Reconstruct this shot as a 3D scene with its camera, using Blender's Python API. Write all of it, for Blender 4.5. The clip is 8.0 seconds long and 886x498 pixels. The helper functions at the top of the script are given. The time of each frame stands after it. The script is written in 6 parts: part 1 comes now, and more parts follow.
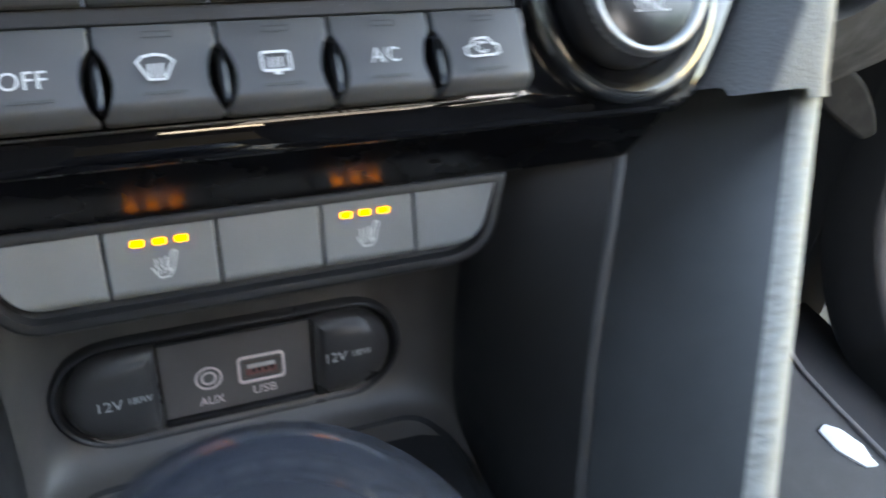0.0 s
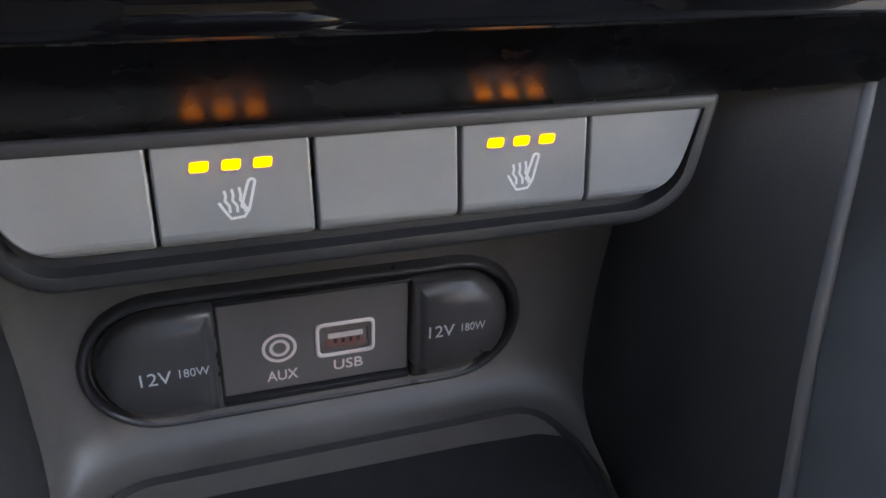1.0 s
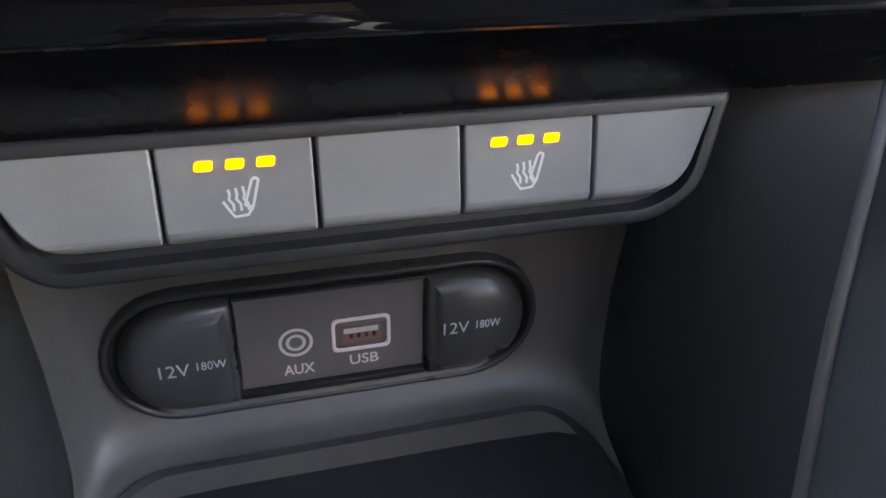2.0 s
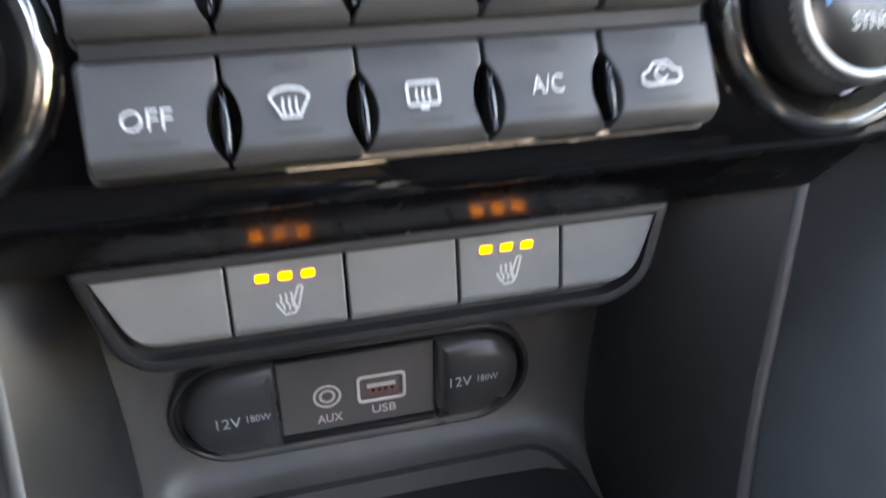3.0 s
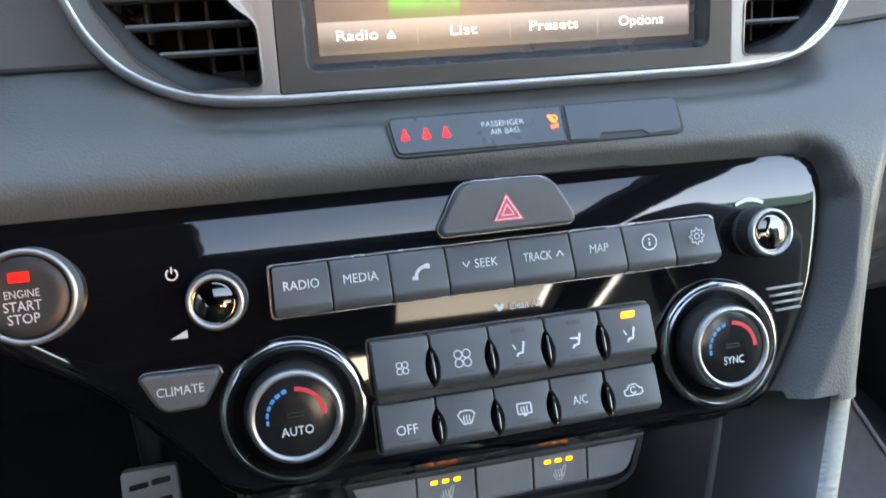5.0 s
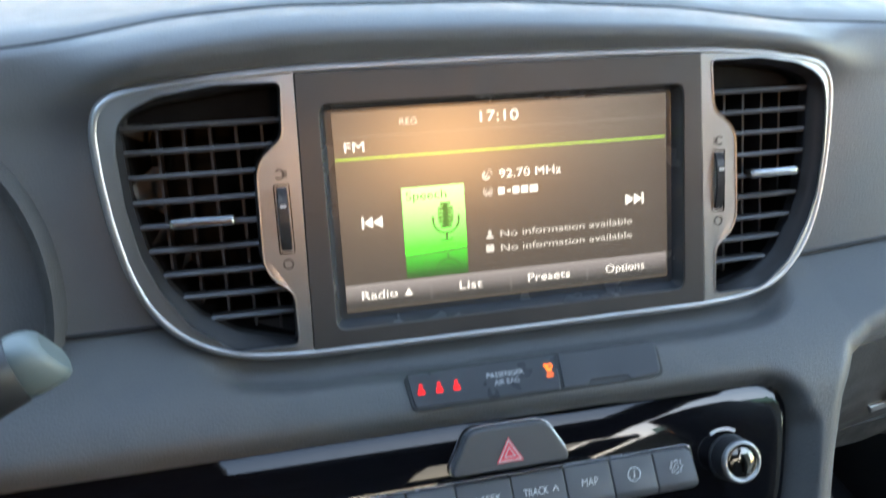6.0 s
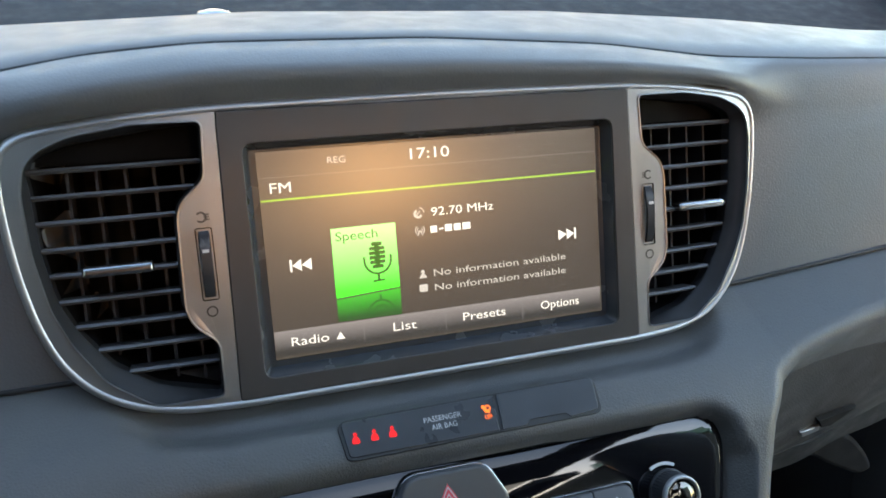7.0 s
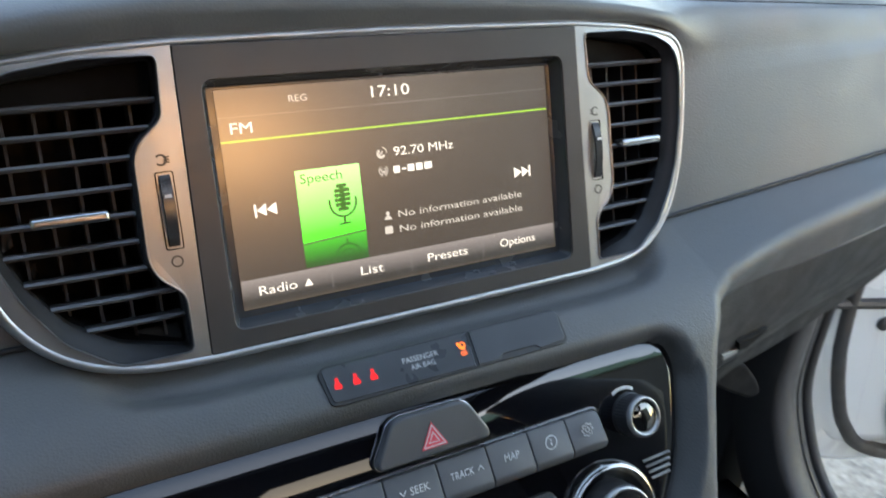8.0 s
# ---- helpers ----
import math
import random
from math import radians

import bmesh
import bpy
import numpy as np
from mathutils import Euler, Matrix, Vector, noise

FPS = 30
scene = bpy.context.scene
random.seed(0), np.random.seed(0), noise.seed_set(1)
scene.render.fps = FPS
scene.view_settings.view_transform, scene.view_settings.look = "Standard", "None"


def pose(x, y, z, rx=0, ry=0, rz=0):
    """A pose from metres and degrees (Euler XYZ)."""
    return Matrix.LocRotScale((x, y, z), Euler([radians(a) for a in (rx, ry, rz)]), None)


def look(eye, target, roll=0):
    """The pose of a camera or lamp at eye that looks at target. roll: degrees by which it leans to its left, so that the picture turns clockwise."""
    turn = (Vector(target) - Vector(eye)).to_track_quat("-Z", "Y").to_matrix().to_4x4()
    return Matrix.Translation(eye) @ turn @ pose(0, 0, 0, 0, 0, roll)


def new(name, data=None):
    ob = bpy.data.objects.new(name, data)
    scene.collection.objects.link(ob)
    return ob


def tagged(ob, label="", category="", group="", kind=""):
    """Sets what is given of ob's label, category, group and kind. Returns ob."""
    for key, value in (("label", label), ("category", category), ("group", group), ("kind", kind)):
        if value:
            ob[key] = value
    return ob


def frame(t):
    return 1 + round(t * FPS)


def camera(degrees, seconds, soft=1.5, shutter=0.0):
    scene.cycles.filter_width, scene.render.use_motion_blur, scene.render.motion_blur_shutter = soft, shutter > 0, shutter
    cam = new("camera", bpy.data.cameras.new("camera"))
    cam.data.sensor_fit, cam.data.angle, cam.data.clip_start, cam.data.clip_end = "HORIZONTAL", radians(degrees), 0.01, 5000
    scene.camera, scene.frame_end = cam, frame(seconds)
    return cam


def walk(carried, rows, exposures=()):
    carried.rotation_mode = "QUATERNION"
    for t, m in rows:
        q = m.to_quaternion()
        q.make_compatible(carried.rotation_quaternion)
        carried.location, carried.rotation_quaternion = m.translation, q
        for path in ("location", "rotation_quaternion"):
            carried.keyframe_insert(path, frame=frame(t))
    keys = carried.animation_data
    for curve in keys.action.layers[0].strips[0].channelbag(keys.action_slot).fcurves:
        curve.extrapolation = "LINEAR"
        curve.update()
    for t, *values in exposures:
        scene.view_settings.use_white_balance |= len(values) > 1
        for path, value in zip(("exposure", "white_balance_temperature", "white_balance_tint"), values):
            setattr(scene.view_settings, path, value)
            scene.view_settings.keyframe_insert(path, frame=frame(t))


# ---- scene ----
# Dash coordinates: x to the passenger's side, y to the windscreen, z up from the lower edge of the screen's bezel.
Z0 = 1.0  # height of that edge over the ground
cam = camera(59.43, 8.0, soft=1.6, shutter=0.5)
PATH = [
    # seconds, x, y, z, yaw, pitch, roll
    (0, -0.0538, -0.2547, -0.0316, -26.09, -36.89, 7.13),
    (0.5, -0.0736, -0.2120, -0.0490, -25.05, -38.70, 8.14),
    (1, -0.0560, -0.1986, -0.0748, -22.31, -41.03, 8.13),
    (2.5, -0.0487, -0.2048, -0.0683, -17.37, -42.04, 5.00),
    (3, -0.0536, -0.2223, -0.0313, -16.60, -40.47, 3.65),
    (3.5, -0.0647, -0.2583, 0.0208, -16.19, -38.64, 2.70),
    (4, -0.0934, -0.2975, 0.0840, -15.64, -36.32, 2.01),
    (4.2, -0.1003, -0.3057, 0.1108, -15.54, -35.82, 2.08),
    (5.3, -0.1179, -0.3098, 0.1445, -14.74, -32.88, 1.72),
    (5.5, -0.1156, -0.3094, 0.1687, -14.35, -32.03, 1.53),
    (6, -0.1204, -0.3064, 0.2310, -14.39, -29.83, 1.46),
    (6.5, -0.1081, -0.3063, 0.2466, -16.34, -28.35, 1.88),
    (7, -0.1177, -0.2961, 0.2300, -19.99, -27.35, 2.73),
    (7.5, -0.1404, -0.2809, 0.2141, -25.31, -27.35, 3.89),
    (8, -0.1646, -0.2807, 0.2094, -31.53, -28.41, 5.25),
]


def eye_pose(x, y, z, yaw, pitch, roll):
    a, p = radians(yaw), radians(pitch)
    eye = Vector((x, y, z + Z0))
    ahead = Vector((-math.sin(a) * math.cos(p), math.cos(a) * math.cos(p), math.sin(p)))
    return look(eye, eye + ahead, roll)


EXPOSURES = [(0.0, 4.55, 8100, 15), (0.5, 4.65, 8400, 20), (1.0, 4.62, 8600, 23), (2.5, 4.70, 8600, 23), (3.0, 4.85, 8600, 21), (3.5, 4.85, 8500, 19), (4.0, 4.75, 8200, 16), (4.3, 4.6, 7900, 16), (5.3, 4.15, 7300, 12), (6.0, 3.7, 7000, 10), (7.0, 3.3, 7100, 10), (8.0, 3.4, 7300, 12)]
walk(cam, [(t, eye_pose(*r)) for t, *r in PATH], EXPOSURES)

# ---- world, sun ----
SUN_AZ, SUN_EL = radians(14), radians(18)  # from behind the car, a little to the passenger's side
world = bpy.data.worlds.new("world")
scene.world = world
world.use_nodes = True
sky = world.node_tree.nodes.new("ShaderNodeTexSky")
sky.sky_type, sky.sun_disc = "NISHITA", False
sky.sun_elevation, sky.sun_rotation = SUN_EL, math.pi - SUN_AZ
sky.air_density, sky.dust_density = 1.2, 0.5
world.node_tree.nodes["Background"].inputs["Strength"].default_value = 0.15
world.node_tree.links.new(sky.outputs["Color"], world.node_tree.nodes["Background"].inputs["Color"])
sun = new("sun", bpy.data.lights.new("sun", "SUN"))
sun.data.energy, sun.data.angle, sun.data.color = 0.22, radians(3), (1.0, 0.50, 0.17)
sun_from = Vector((math.sin(SUN_AZ) * math.cos(SUN_EL), -math.cos(SUN_AZ) * math.cos(SUN_EL), math.sin(SUN_EL)))
sun.matrix_world = look(sun_from * 20 + Vector((0, 0, 1)), (0, 0, 1))


# ---- materials ----
def material(name, color, rough=0.5, metal=0.0, vary=0.15, grain=0.0, grain_scale=900.0, blotch=60.0, coat=0.0, leather=False, spec=0.5, wear=0.0, stretch=None):
    """Principled, with colour varying at two scales, roughness patches, and a fine relief: grain in metres, grain_scale per metre."""
    m = bpy.data.materials.new(name)
    m.use_nodes = True
    n, l = m.node_tree.nodes, m.node_tree.links
    p = n["Principled BSDF"]
    p.inputs["Metallic"].default_value = metal
    p.inputs["Coat Weight"].default_value = coat
    p.inputs["Coat Roughness"].default_value = 0.04
    p.inputs["Specular IOR Level"].default_value = spec
    co = n.new("ShaderNodeTexCoord")
    big, fine = n.new("ShaderNodeTexNoise"), n.new("ShaderNodeTexNoise")
    big.inputs["Scale"].default_value, big.inputs["Detail"].default_value = blotch, 4
    fine.inputs["Scale"].default_value, fine.inputs["Detail"].default_value = grain_scale * 1.7, 2
    for tex in (big, fine):
        l.new(co.outputs["Object"], tex.inputs["Vector"])
    mix = n.new("ShaderNodeMath")
    mix.operation = "MULTIPLY_ADD"
    l.new(fine.outputs["Fac"], mix.inputs[0])
    mix.inputs[1].default_value = 0.5
    l.new(big.outputs["Fac"], mix.inputs[2])
    ramp = n.new("ShaderNodeMapRange")
    ramp.inputs["From Min"].default_value, ramp.inputs["From Max"].default_value = 0.45, 1.05
    ramp.inputs["To Min"].default_value, ramp.inputs["To Max"].default_value = 1 - vary, 1 + vary
    l.new(mix.outputs[0], ramp.inputs["Value"])
    tint = n.new("ShaderNodeVectorMath")
    tint.operation = "SCALE"
    tint.inputs[0].default_value = color[:3]
    l.new(ramp.outputs["Result"], tint.inputs["Scale"])
    l.new(tint.outputs["Vector"], p.inputs["Base Color"])
    rr = n.new("ShaderNodeMapRange")
    rr.inputs["From Min"].default_value, rr.inputs["From Max"].default_value = 0.3, 0.7
    rr.inputs["To Min"].default_value, rr.inputs["To Max"].default_value = max(0.02, rough * (1 - 0.18 - wear)), min(1, rough * (1 + 0.18 + wear))
    l.new(big.outputs["Fac"], rr.inputs["Value"])
    l.new(rr.outputs["Result"], p.inputs["Roughness"])
    if grain:
        if leather:
            cell = n.new("ShaderNodeTexVoronoi")
            cell.feature = "SMOOTH_F1"
            cell.inputs["Scale"].default_value = grain_scale
            cell.inputs["Smoothness"].default_value = 0.6
            warp = n.new("ShaderNodeVectorMath")
            warp.operation = "MULTIPLY_ADD"
            l.new(fine.outputs["Color"], warp.inputs[0])
            warp.inputs[1].default_value = (0.0008,) * 3
            l.new(co.outputs["Object"], warp.inputs[2])
            pull = n.new("ShaderNodeVectorMath")
            pull.operation = "MULTIPLY"
            pull.inputs[1].default_value = stretch or (1, 1, 1)
            l.new(warp.outputs[0], pull.inputs[0])
            l.new(pull.outputs[0], cell.inputs["Vector"])
            height = cell.outputs["Distance"]
        else:
            height = fine.outputs["Fac"]
        bump = n.new("ShaderNodeBump")
        bump.inputs["Distance"].default_value = grain
        bump.inputs["Strength"].default_value = 0.6
        l.new(height, bump.inputs["Height"])
        l.new(bump.outputs["Normal"], p.inputs["Normal"])
    return m


def glowing(name, color, strength, base=(0.02, 0.02, 0.02), rough=0.4, spec=0.5):
    m = bpy.data.materials.new(name)
    m.use_nodes = True
    p = m.node_tree.nodes["Principled BSDF"]
    p.inputs["Base Color"].default_value = (*base, 1)
    p.inputs["Roughness"].default_value = rough
    p.inputs["Specular IOR Level"].default_value = spec
    p.inputs["Emission Color"].default_value = (*color, 1)
    p.inputs["Emission Strength"].default_value = strength
    return m


def clear_glass(name, tint=(1, 1, 1)):
    m = bpy.data.materials.new(name)
    m.use_nodes = True
    p = m.node_tree.nodes["Principled BSDF"]
    p.inputs["Base Color"].default_value = (*tint, 1)
    p.inputs["Roughness"].default_value = 0.0
    p.inputs["Transmission Weight"].default_value = 1.0
    p.inputs["IOR"].default_value = 1.02
    return m


SKIN = material("dash_skin", (0.080, 0.080, 0.081), 0.50, vary=0.12, grain=0.00026, grain_scale=950, leather=True)
# Paler than SKIN: skylight on the dash top is put into the colour.
PAD_LIT = material("dash_pad_lit", (0.125, 0.125, 0.126), 0.46, vary=0.06, spec=0.5, grain=0.00017, grain_scale=850, leather=True)
# Pale because the light falling on this edge is put into the colour.
TRIM_LIT = material("side_trim_lit", (0.24, 0.24, 0.225), 0.6, vary=0.10, grain=0.0012, grain_scale=420, leather=True, stretch=(0.22, 1.0, 1.0))
CONSOLE = material("console_plastic", (0.045, 0.046, 0.048), 0.5, vary=0.15, grain=0.00012, grain_scale=1600)
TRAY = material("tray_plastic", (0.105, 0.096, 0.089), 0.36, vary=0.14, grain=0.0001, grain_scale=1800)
FLANK = material("flank_plastic", (0.074, 0.077, 0.080), 0.5, vary=0.15, grain=0.00012, grain_scale=1600)
RUBBER = material("rubber_mat", (0.013, 0.0135, 0.015), 0.7, vary=0.2, grain=0.0001, grain_scale=1300)
BUTTON = material("button_plastic", (0.072, 0.072, 0.076), 0.42, vary=0.10, grain=0.00003, grain_scale=2600, wear=0.1)
SWITCH = material("switch_plastic", (0.185, 0.188, 0.196), 0.40, vary=0.10, grain=0.00003, grain_scale=2600, wear=0.1)
BEZEL = material("bezel_plastic", (0.045, 0.040, 0.039), 0.42, vary=0.10, grain=0.00003, grain_scale=2400)
DARK = material("dark_plastic", (0.018, 0.018, 0.02), 0.45, vary=0.2, grain=0.00005, grain_scale=1500)
# Near black: the shade deep inside openings is put into the colour.
SHADE_BLACK = material("shade_black", (0.003, 0.003, 0.0035), 0.8, vary=0.3, spec=0.2)
KNOB_FACE = material("knob_face", (0.008, 0.008, 0.009), 0.16, vary=0.2, spec=0.5)
KNOB_MIRROR = material("knob_mirror", (0.13, 0.128, 0.12), 0.07, metal=1.0, vary=0.05)
GLOSS = material("piano_black", (0.003, 0.003, 0.004), 0.03, vary=0.2, blotch=25, spec=0.65)
SATIN = material("satin_silver", (0.34, 0.34, 0.342), 0.38, metal=0.9, vary=0.06, grain=0.00002, grain_scale=2500)
FLARE = material("vent_flare", (0.020, 0.020, 0.022), 0.50, spec=0.3, vary=0.1, grain=0.00002, grain_scale=2500)
SLAT = material("slat_plastic", (0.085, 0.087, 0.094), 0.40, vary=0.15, grain=0.00004, grain_scale=1800)
VANE = material("vane_plastic", (0.060, 0.061, 0.066), 0.6, vary=0.15, spec=0.25)
# TRAY's plastic made darker: the side walls' shade is put into the colour.
TRAY_SHADED = material("tray_side_shaded", (0.024, 0.024, 0.025), 0.5, vary=0.15, grain=0.00012, grain_scale=1600)
KICK = material("kick_plastic", (0.040, 0.040, 0.042), 0.5, vary=0.1, grain=0.0002, grain_scale=900, spec=0.3)
MAT_PILE = material("mat_pile", (0.05, 0.05, 0.052), 0.95, vary=0.35, grain=0.001, grain_scale=700)
CHROME = material("chrome", (0.45, 0.46, 0.47), 0.25, metal=1.0, vary=0.05)
CAP = material("socket_cap", (0.062, 0.060, 0.060), 0.30, vary=0.15, grain=0.00004, grain_scale=2200)
PRINT = material("white_print", (0.58, 0.58, 0.59), 0.5, vary=0.06)
SYMBOL = material("symbol_print", (0.576, 0.576, 0.584), 0.5, vary=0.05)
PRINT_DIM = material("grey_print", (0.50, 0.50, 0.51), 0.5, vary=0.08)
PRINT_CAP = material("cap_print", (0.64, 0.64, 0.65), 0.5, vary=0.06)
PRINT_PINK = material("socket_print", (0.80, 0.68, 0.64), 0.5, vary=0.06)
PRINT_DARK = material("dark_print", (0.05, 0.05, 0.05), 0.5)
BLUE_MARK = glowing("blue_mark", (0.05, 0.22, 0.55), 0.010, (0.04, 0.20, 0.45))
RED_MARK = glowing("red_mark", (0.75, 0.03, 0.04), 0.012, (0.50, 0.035, 0.045))
RED_LAMP = glowing("red_lamp", (1.0, 0.006, 0.004), 0.13, (0.10, 0.005, 0.005))
ORANGE_LAMP = glowing("orange_lamp", (1.0, 0.16, 0.005), 0.26)
YELLOW_LAMP = glowing("yellow_lamp", (1.0, 0.27, 0.0), 0.46)
HAZARD_RED = material("hazard_red", (0.72, 0.07, 0.10), 0.4, vary=0.05)
UI_WHITE = glowing("ui_white", (1.0, 0.97, 0.90), 0.145, rough=0.27, spec=1.0)
UI_GREY = glowing("ui_grey", (0.80, 0.77, 0.72), 0.10, rough=0.27, spec=1.0)
UI_LINE = glowing("ui_line", (0.40, 0.80, 0.05), 0.11, rough=0.27, spec=1.0)
UI_DIVIDER = glowing("ui_divider", (0.6, 0.6, 0.6), 0.05, rough=0.27, spec=1.0)
UI_DARK_GREEN = glowing("ui_dark_green", (0.01, 0.16, 0.01), 0.10, rough=0.27, spec=1.0)
PEDAL = material("pedal_steel", (0.42, 0.42, 0.42), 0.5, metal=0.6, vary=0.08)
CARPET = material("carpet", (0.028, 0.029, 0.032), 0.95, vary=0.35, grain=0.001, grain_scale=700)
WHITE_PAINT = material("white_car_paint", (0.40, 0.435, 0.46), 0.25, vary=0.03, coat=1.0, blotch=8)
SEAL = material("rubber_seal", (0.02, 0.02, 0.021), 0.6, vary=0.2)
HEADLINER = material("headliner_cloth", (0.05, 0.05, 0.05), 0.95, vary=0.08, grain=0.0004, grain_scale=900)
SEAT_CLOTH = material("seat_cloth", (0.035, 0.035, 0.038), 0.85, vary=0.3, grain=0.0005, grain_scale=900)
PAPER = material("white_paper", (0.8, 0.82, 0.85), 0.7, vary=0.05)
GRAVEL = material("gravel", (0.27, 0.24, 0.205), 0.9, vary=0.55, grain=0.02, grain_scale=32, blotch=9, leather=True)
FACADE = material("plaster_facade", (0.60, 0.55, 0.46), 0.85, vary=0.1, grain=0.002, grain_scale=120, blotch=1.0)
# Darkened because the lid faces down: its shade is in the colour.
GLOVE_SHADED = material("glove_box_shaded", (0.020, 0.020, 0.021), 0.65, vary=0.12, spec=0.25, grain=0.0003, grain_scale=800, leather=True)
# Darker than the skin it continues: shade on the lower face put into the colour.
DASH_SHADED = material("lower_dash_shaded", (0.026, 0.026, 0.0275), 0.6, vary=0.1, spec=0.3, grain=0.0003, grain_scale=800, leather=True)
BLOCK_DARK = material("block_dark", (0.09, 0.092, 0.09), 0.8, vary=0.2, grain=0.002, grain_scale=120, blotch=1.0)
GLASS = clear_glass("clear_glass")


def tinted_pane(name, tint):
    """Thin tinted glass: lets part of the light straight through and mirrors a little."""
    m = bpy.data.materials.new(name)
    m.use_nodes = True
    n, l = m.node_tree.nodes, m.node_tree.links
    clear, gloss, mix = (n.new("ShaderNode" + k) for k in ("BsdfTransparent", "BsdfGlossy", "MixShader"))
    clear.inputs["Color"].default_value = (*tint, 1)
    gloss.inputs["Roughness"].default_value = 0.02
    mix.inputs["Fac"].default_value = 0.05
    l.new(clear.outputs[0], mix.inputs[1])
    l.new(gloss.outputs[0], mix.inputs[2])
    l.new(mix.outputs[0], n["Material Output"].inputs["Surface"])
    return m


# Unseen panes: tints chosen for how much light each lets into the cabin.
PRIVACY = tinted_pane("privacy_glass", (0.10, 0.11, 0.11))
SIDE_GLASS = tinted_pane("side_glass", (0.22, 0.23, 0.23))
REAR_GLASS = tinted_pane("rear_glass", (0.06, 0.062, 0.062))
CLEAR_ROOF_GLASS = tinted_pane("clear_roof_glass", (0.85, 0.84, 0.80))
REAR_ROOF_GLASS = tinted_pane("rear_roof_glass", (0.50, 0.50, 0.49))
ROOF_GLASS = tinted_pane("roof_glass", (0.66, 0.68, 0.71))


def screen_black():
    """The display's face: near black with the faint glow of its backlight, under a satin anti-glare glass."""
    return glowing("display_black", (0.30, 0.25, 0.21), 0.028, (0.012, 0.012, 0.013), 0.27, 1.0)


def gradient(name, low, high, low_color, high_color, strength):
    """A lit picture area whose colour runs from low to high, two heights in dash coordinates."""
    m = glowing(name, high_color, strength, rough=0.27, spec=1.0)
    n, l = m.node_tree.nodes, m.node_tree.links
    co, sep, rng, mix = (n.new("ShaderNode" + k) for k in ("TexCoord", "SeparateXYZ", "MapRange", "MixRGB"))
    l.new(co.outputs["Object"], sep.inputs[0])
    l.new(sep.outputs["Z"], rng.inputs["Value"])
    rng.inputs["From Min"].default_value, rng.inputs["From Max"].default_value = low, high
    l.new(rng.outputs["Result"], mix.inputs["Fac"])
    mix.inputs["Color1"].default_value, mix.inputs["Color2"].default_value = (*low_color, 1), (*high_color, 1)
    l.new(mix.outputs["Color"], n["Principled BSDF"].inputs["Emission Color"])
    return m


UI_BLACK = screen_black()


# ---- building helpers ----
DASH = Matrix.Translation((0, 0, Z0))


def plane(y, z, lean, x=0.0):
    """u across, v up a face that leans back by that many degrees, n out of it, from a point in dash coordinates."""
    a = radians(lean)
    c = Matrix(((1, 0, 0, x), (0, math.sin(a), -math.cos(a), y), (0, math.cos(a), math.sin(a), z), (0, 0, 0, 1)))
    return c


B = plane(0, 0, 20)  # screen and vents
H = plane(-0.0475, -0.0291, 32)  # radio and climate panel
S = plane(-0.0825, -0.1533, 23)  # row of seat switches
K = plane(-0.0487, -0.2400, 12)  # power sockets


def thing(name, label, category, x=0.0, y=0.0, z=0.0, group="", kind=""):
    ob = new(name)
    ob.location = (x, y, z + Z0)
    ob.empty_display_size = 0.02
    return tagged(ob, label, category, group, kind)


def origin_of(parent):
    at = Vector((0, 0, 0))
    while parent is not None:
        at = at + parent.location
        parent = parent.parent
    return at


def part(name, bm, mat, parent=None, label="", sharp=38, solid=False):
    """Links a bmesh, in dash coordinates, as one mesh object under a thing or a part."""
    if isinstance(bm, bmesh.types.BMesh):
        me = bpy.data.meshes.new(name)
        bm.normal_update()
        bm.to_mesh(me)
        bm.free()
    else:
        me = bm
        me.name = name
    me.transform(Matrix.Translation(-origin_of(parent)) @ DASH)
    me.set_sharp_from_angle(angle=radians(sharp))
    for poly in me.polygons:
        poly.use_smooth = poly.loop_total <= 4
    me.materials.clear()
    me.materials.append(mat)
    ob = new(name, me)
    ob.parent = parent
    if label:
        ob["label"] = label
    return ob


def rounded(points, radius, steps=5):
    """A closed outline with its corners rounded; radius may be one number or one for each corner."""
    out, n = [], len(points)
    for i, p in enumerate(points):
        r = radius[i] if isinstance(radius, (list, tuple)) else radius
        p, a, b = Vector(p), Vector(points[i - 1]), Vector(points[(i + 1) % n])
        da, db = (a - p), (b - p)
        r = min(r, da.length * 0.49, db.length * 0.49)
        if r <= 1e-6:
            out.append(tuple(p))
            continue
        s, e = p + da.normalized() * r, p + db.normalized() * r
        for k in range(steps + 1):
            t = k / steps
            out.append(tuple((1 - t) ** 2 * s + 2 * t * (1 - t) * p + t * t * e))
    return out


def rect(u0, v0, u1, v1, r=0.0, steps=4):
    pts = [(u0, v0), (u1, v0), (u1, v1), (u0, v1)]
    return rounded(pts, r, steps) if r else pts


def disc(u, v, r, steps=40):
    return [(u + r * math.cos(2 * math.pi * k / steps), v + r * math.sin(2 * math.pi * k / steps)) for k in range(steps)]


def inset(points, d):
    """The outline moved inwards by d (counter-clockwise outlines)."""
    out, n = [], len(points)
    for i in range(n):
        a, p, b = Vector(points[i - 1]), Vector(points[i]), Vector(points[(i + 1) % n])
        e1, e2 = (p - a), (b - p)
        if e1.length < 1e-9 or e2.length < 1e-9:
            out.append(tuple(p))
            continue
        e1, e2 = e1.normalized(), e2.normalized()
        n1, n2 = Vector((-e1.y, e1.x)), Vector((-e2.y, e2.x))
        m = n1 + n2
        m = m / max(m.length_squared, 0.3) * 2 if m.length > 1e-6 else n1
        out.append(tuple(p + m * d))
    return out


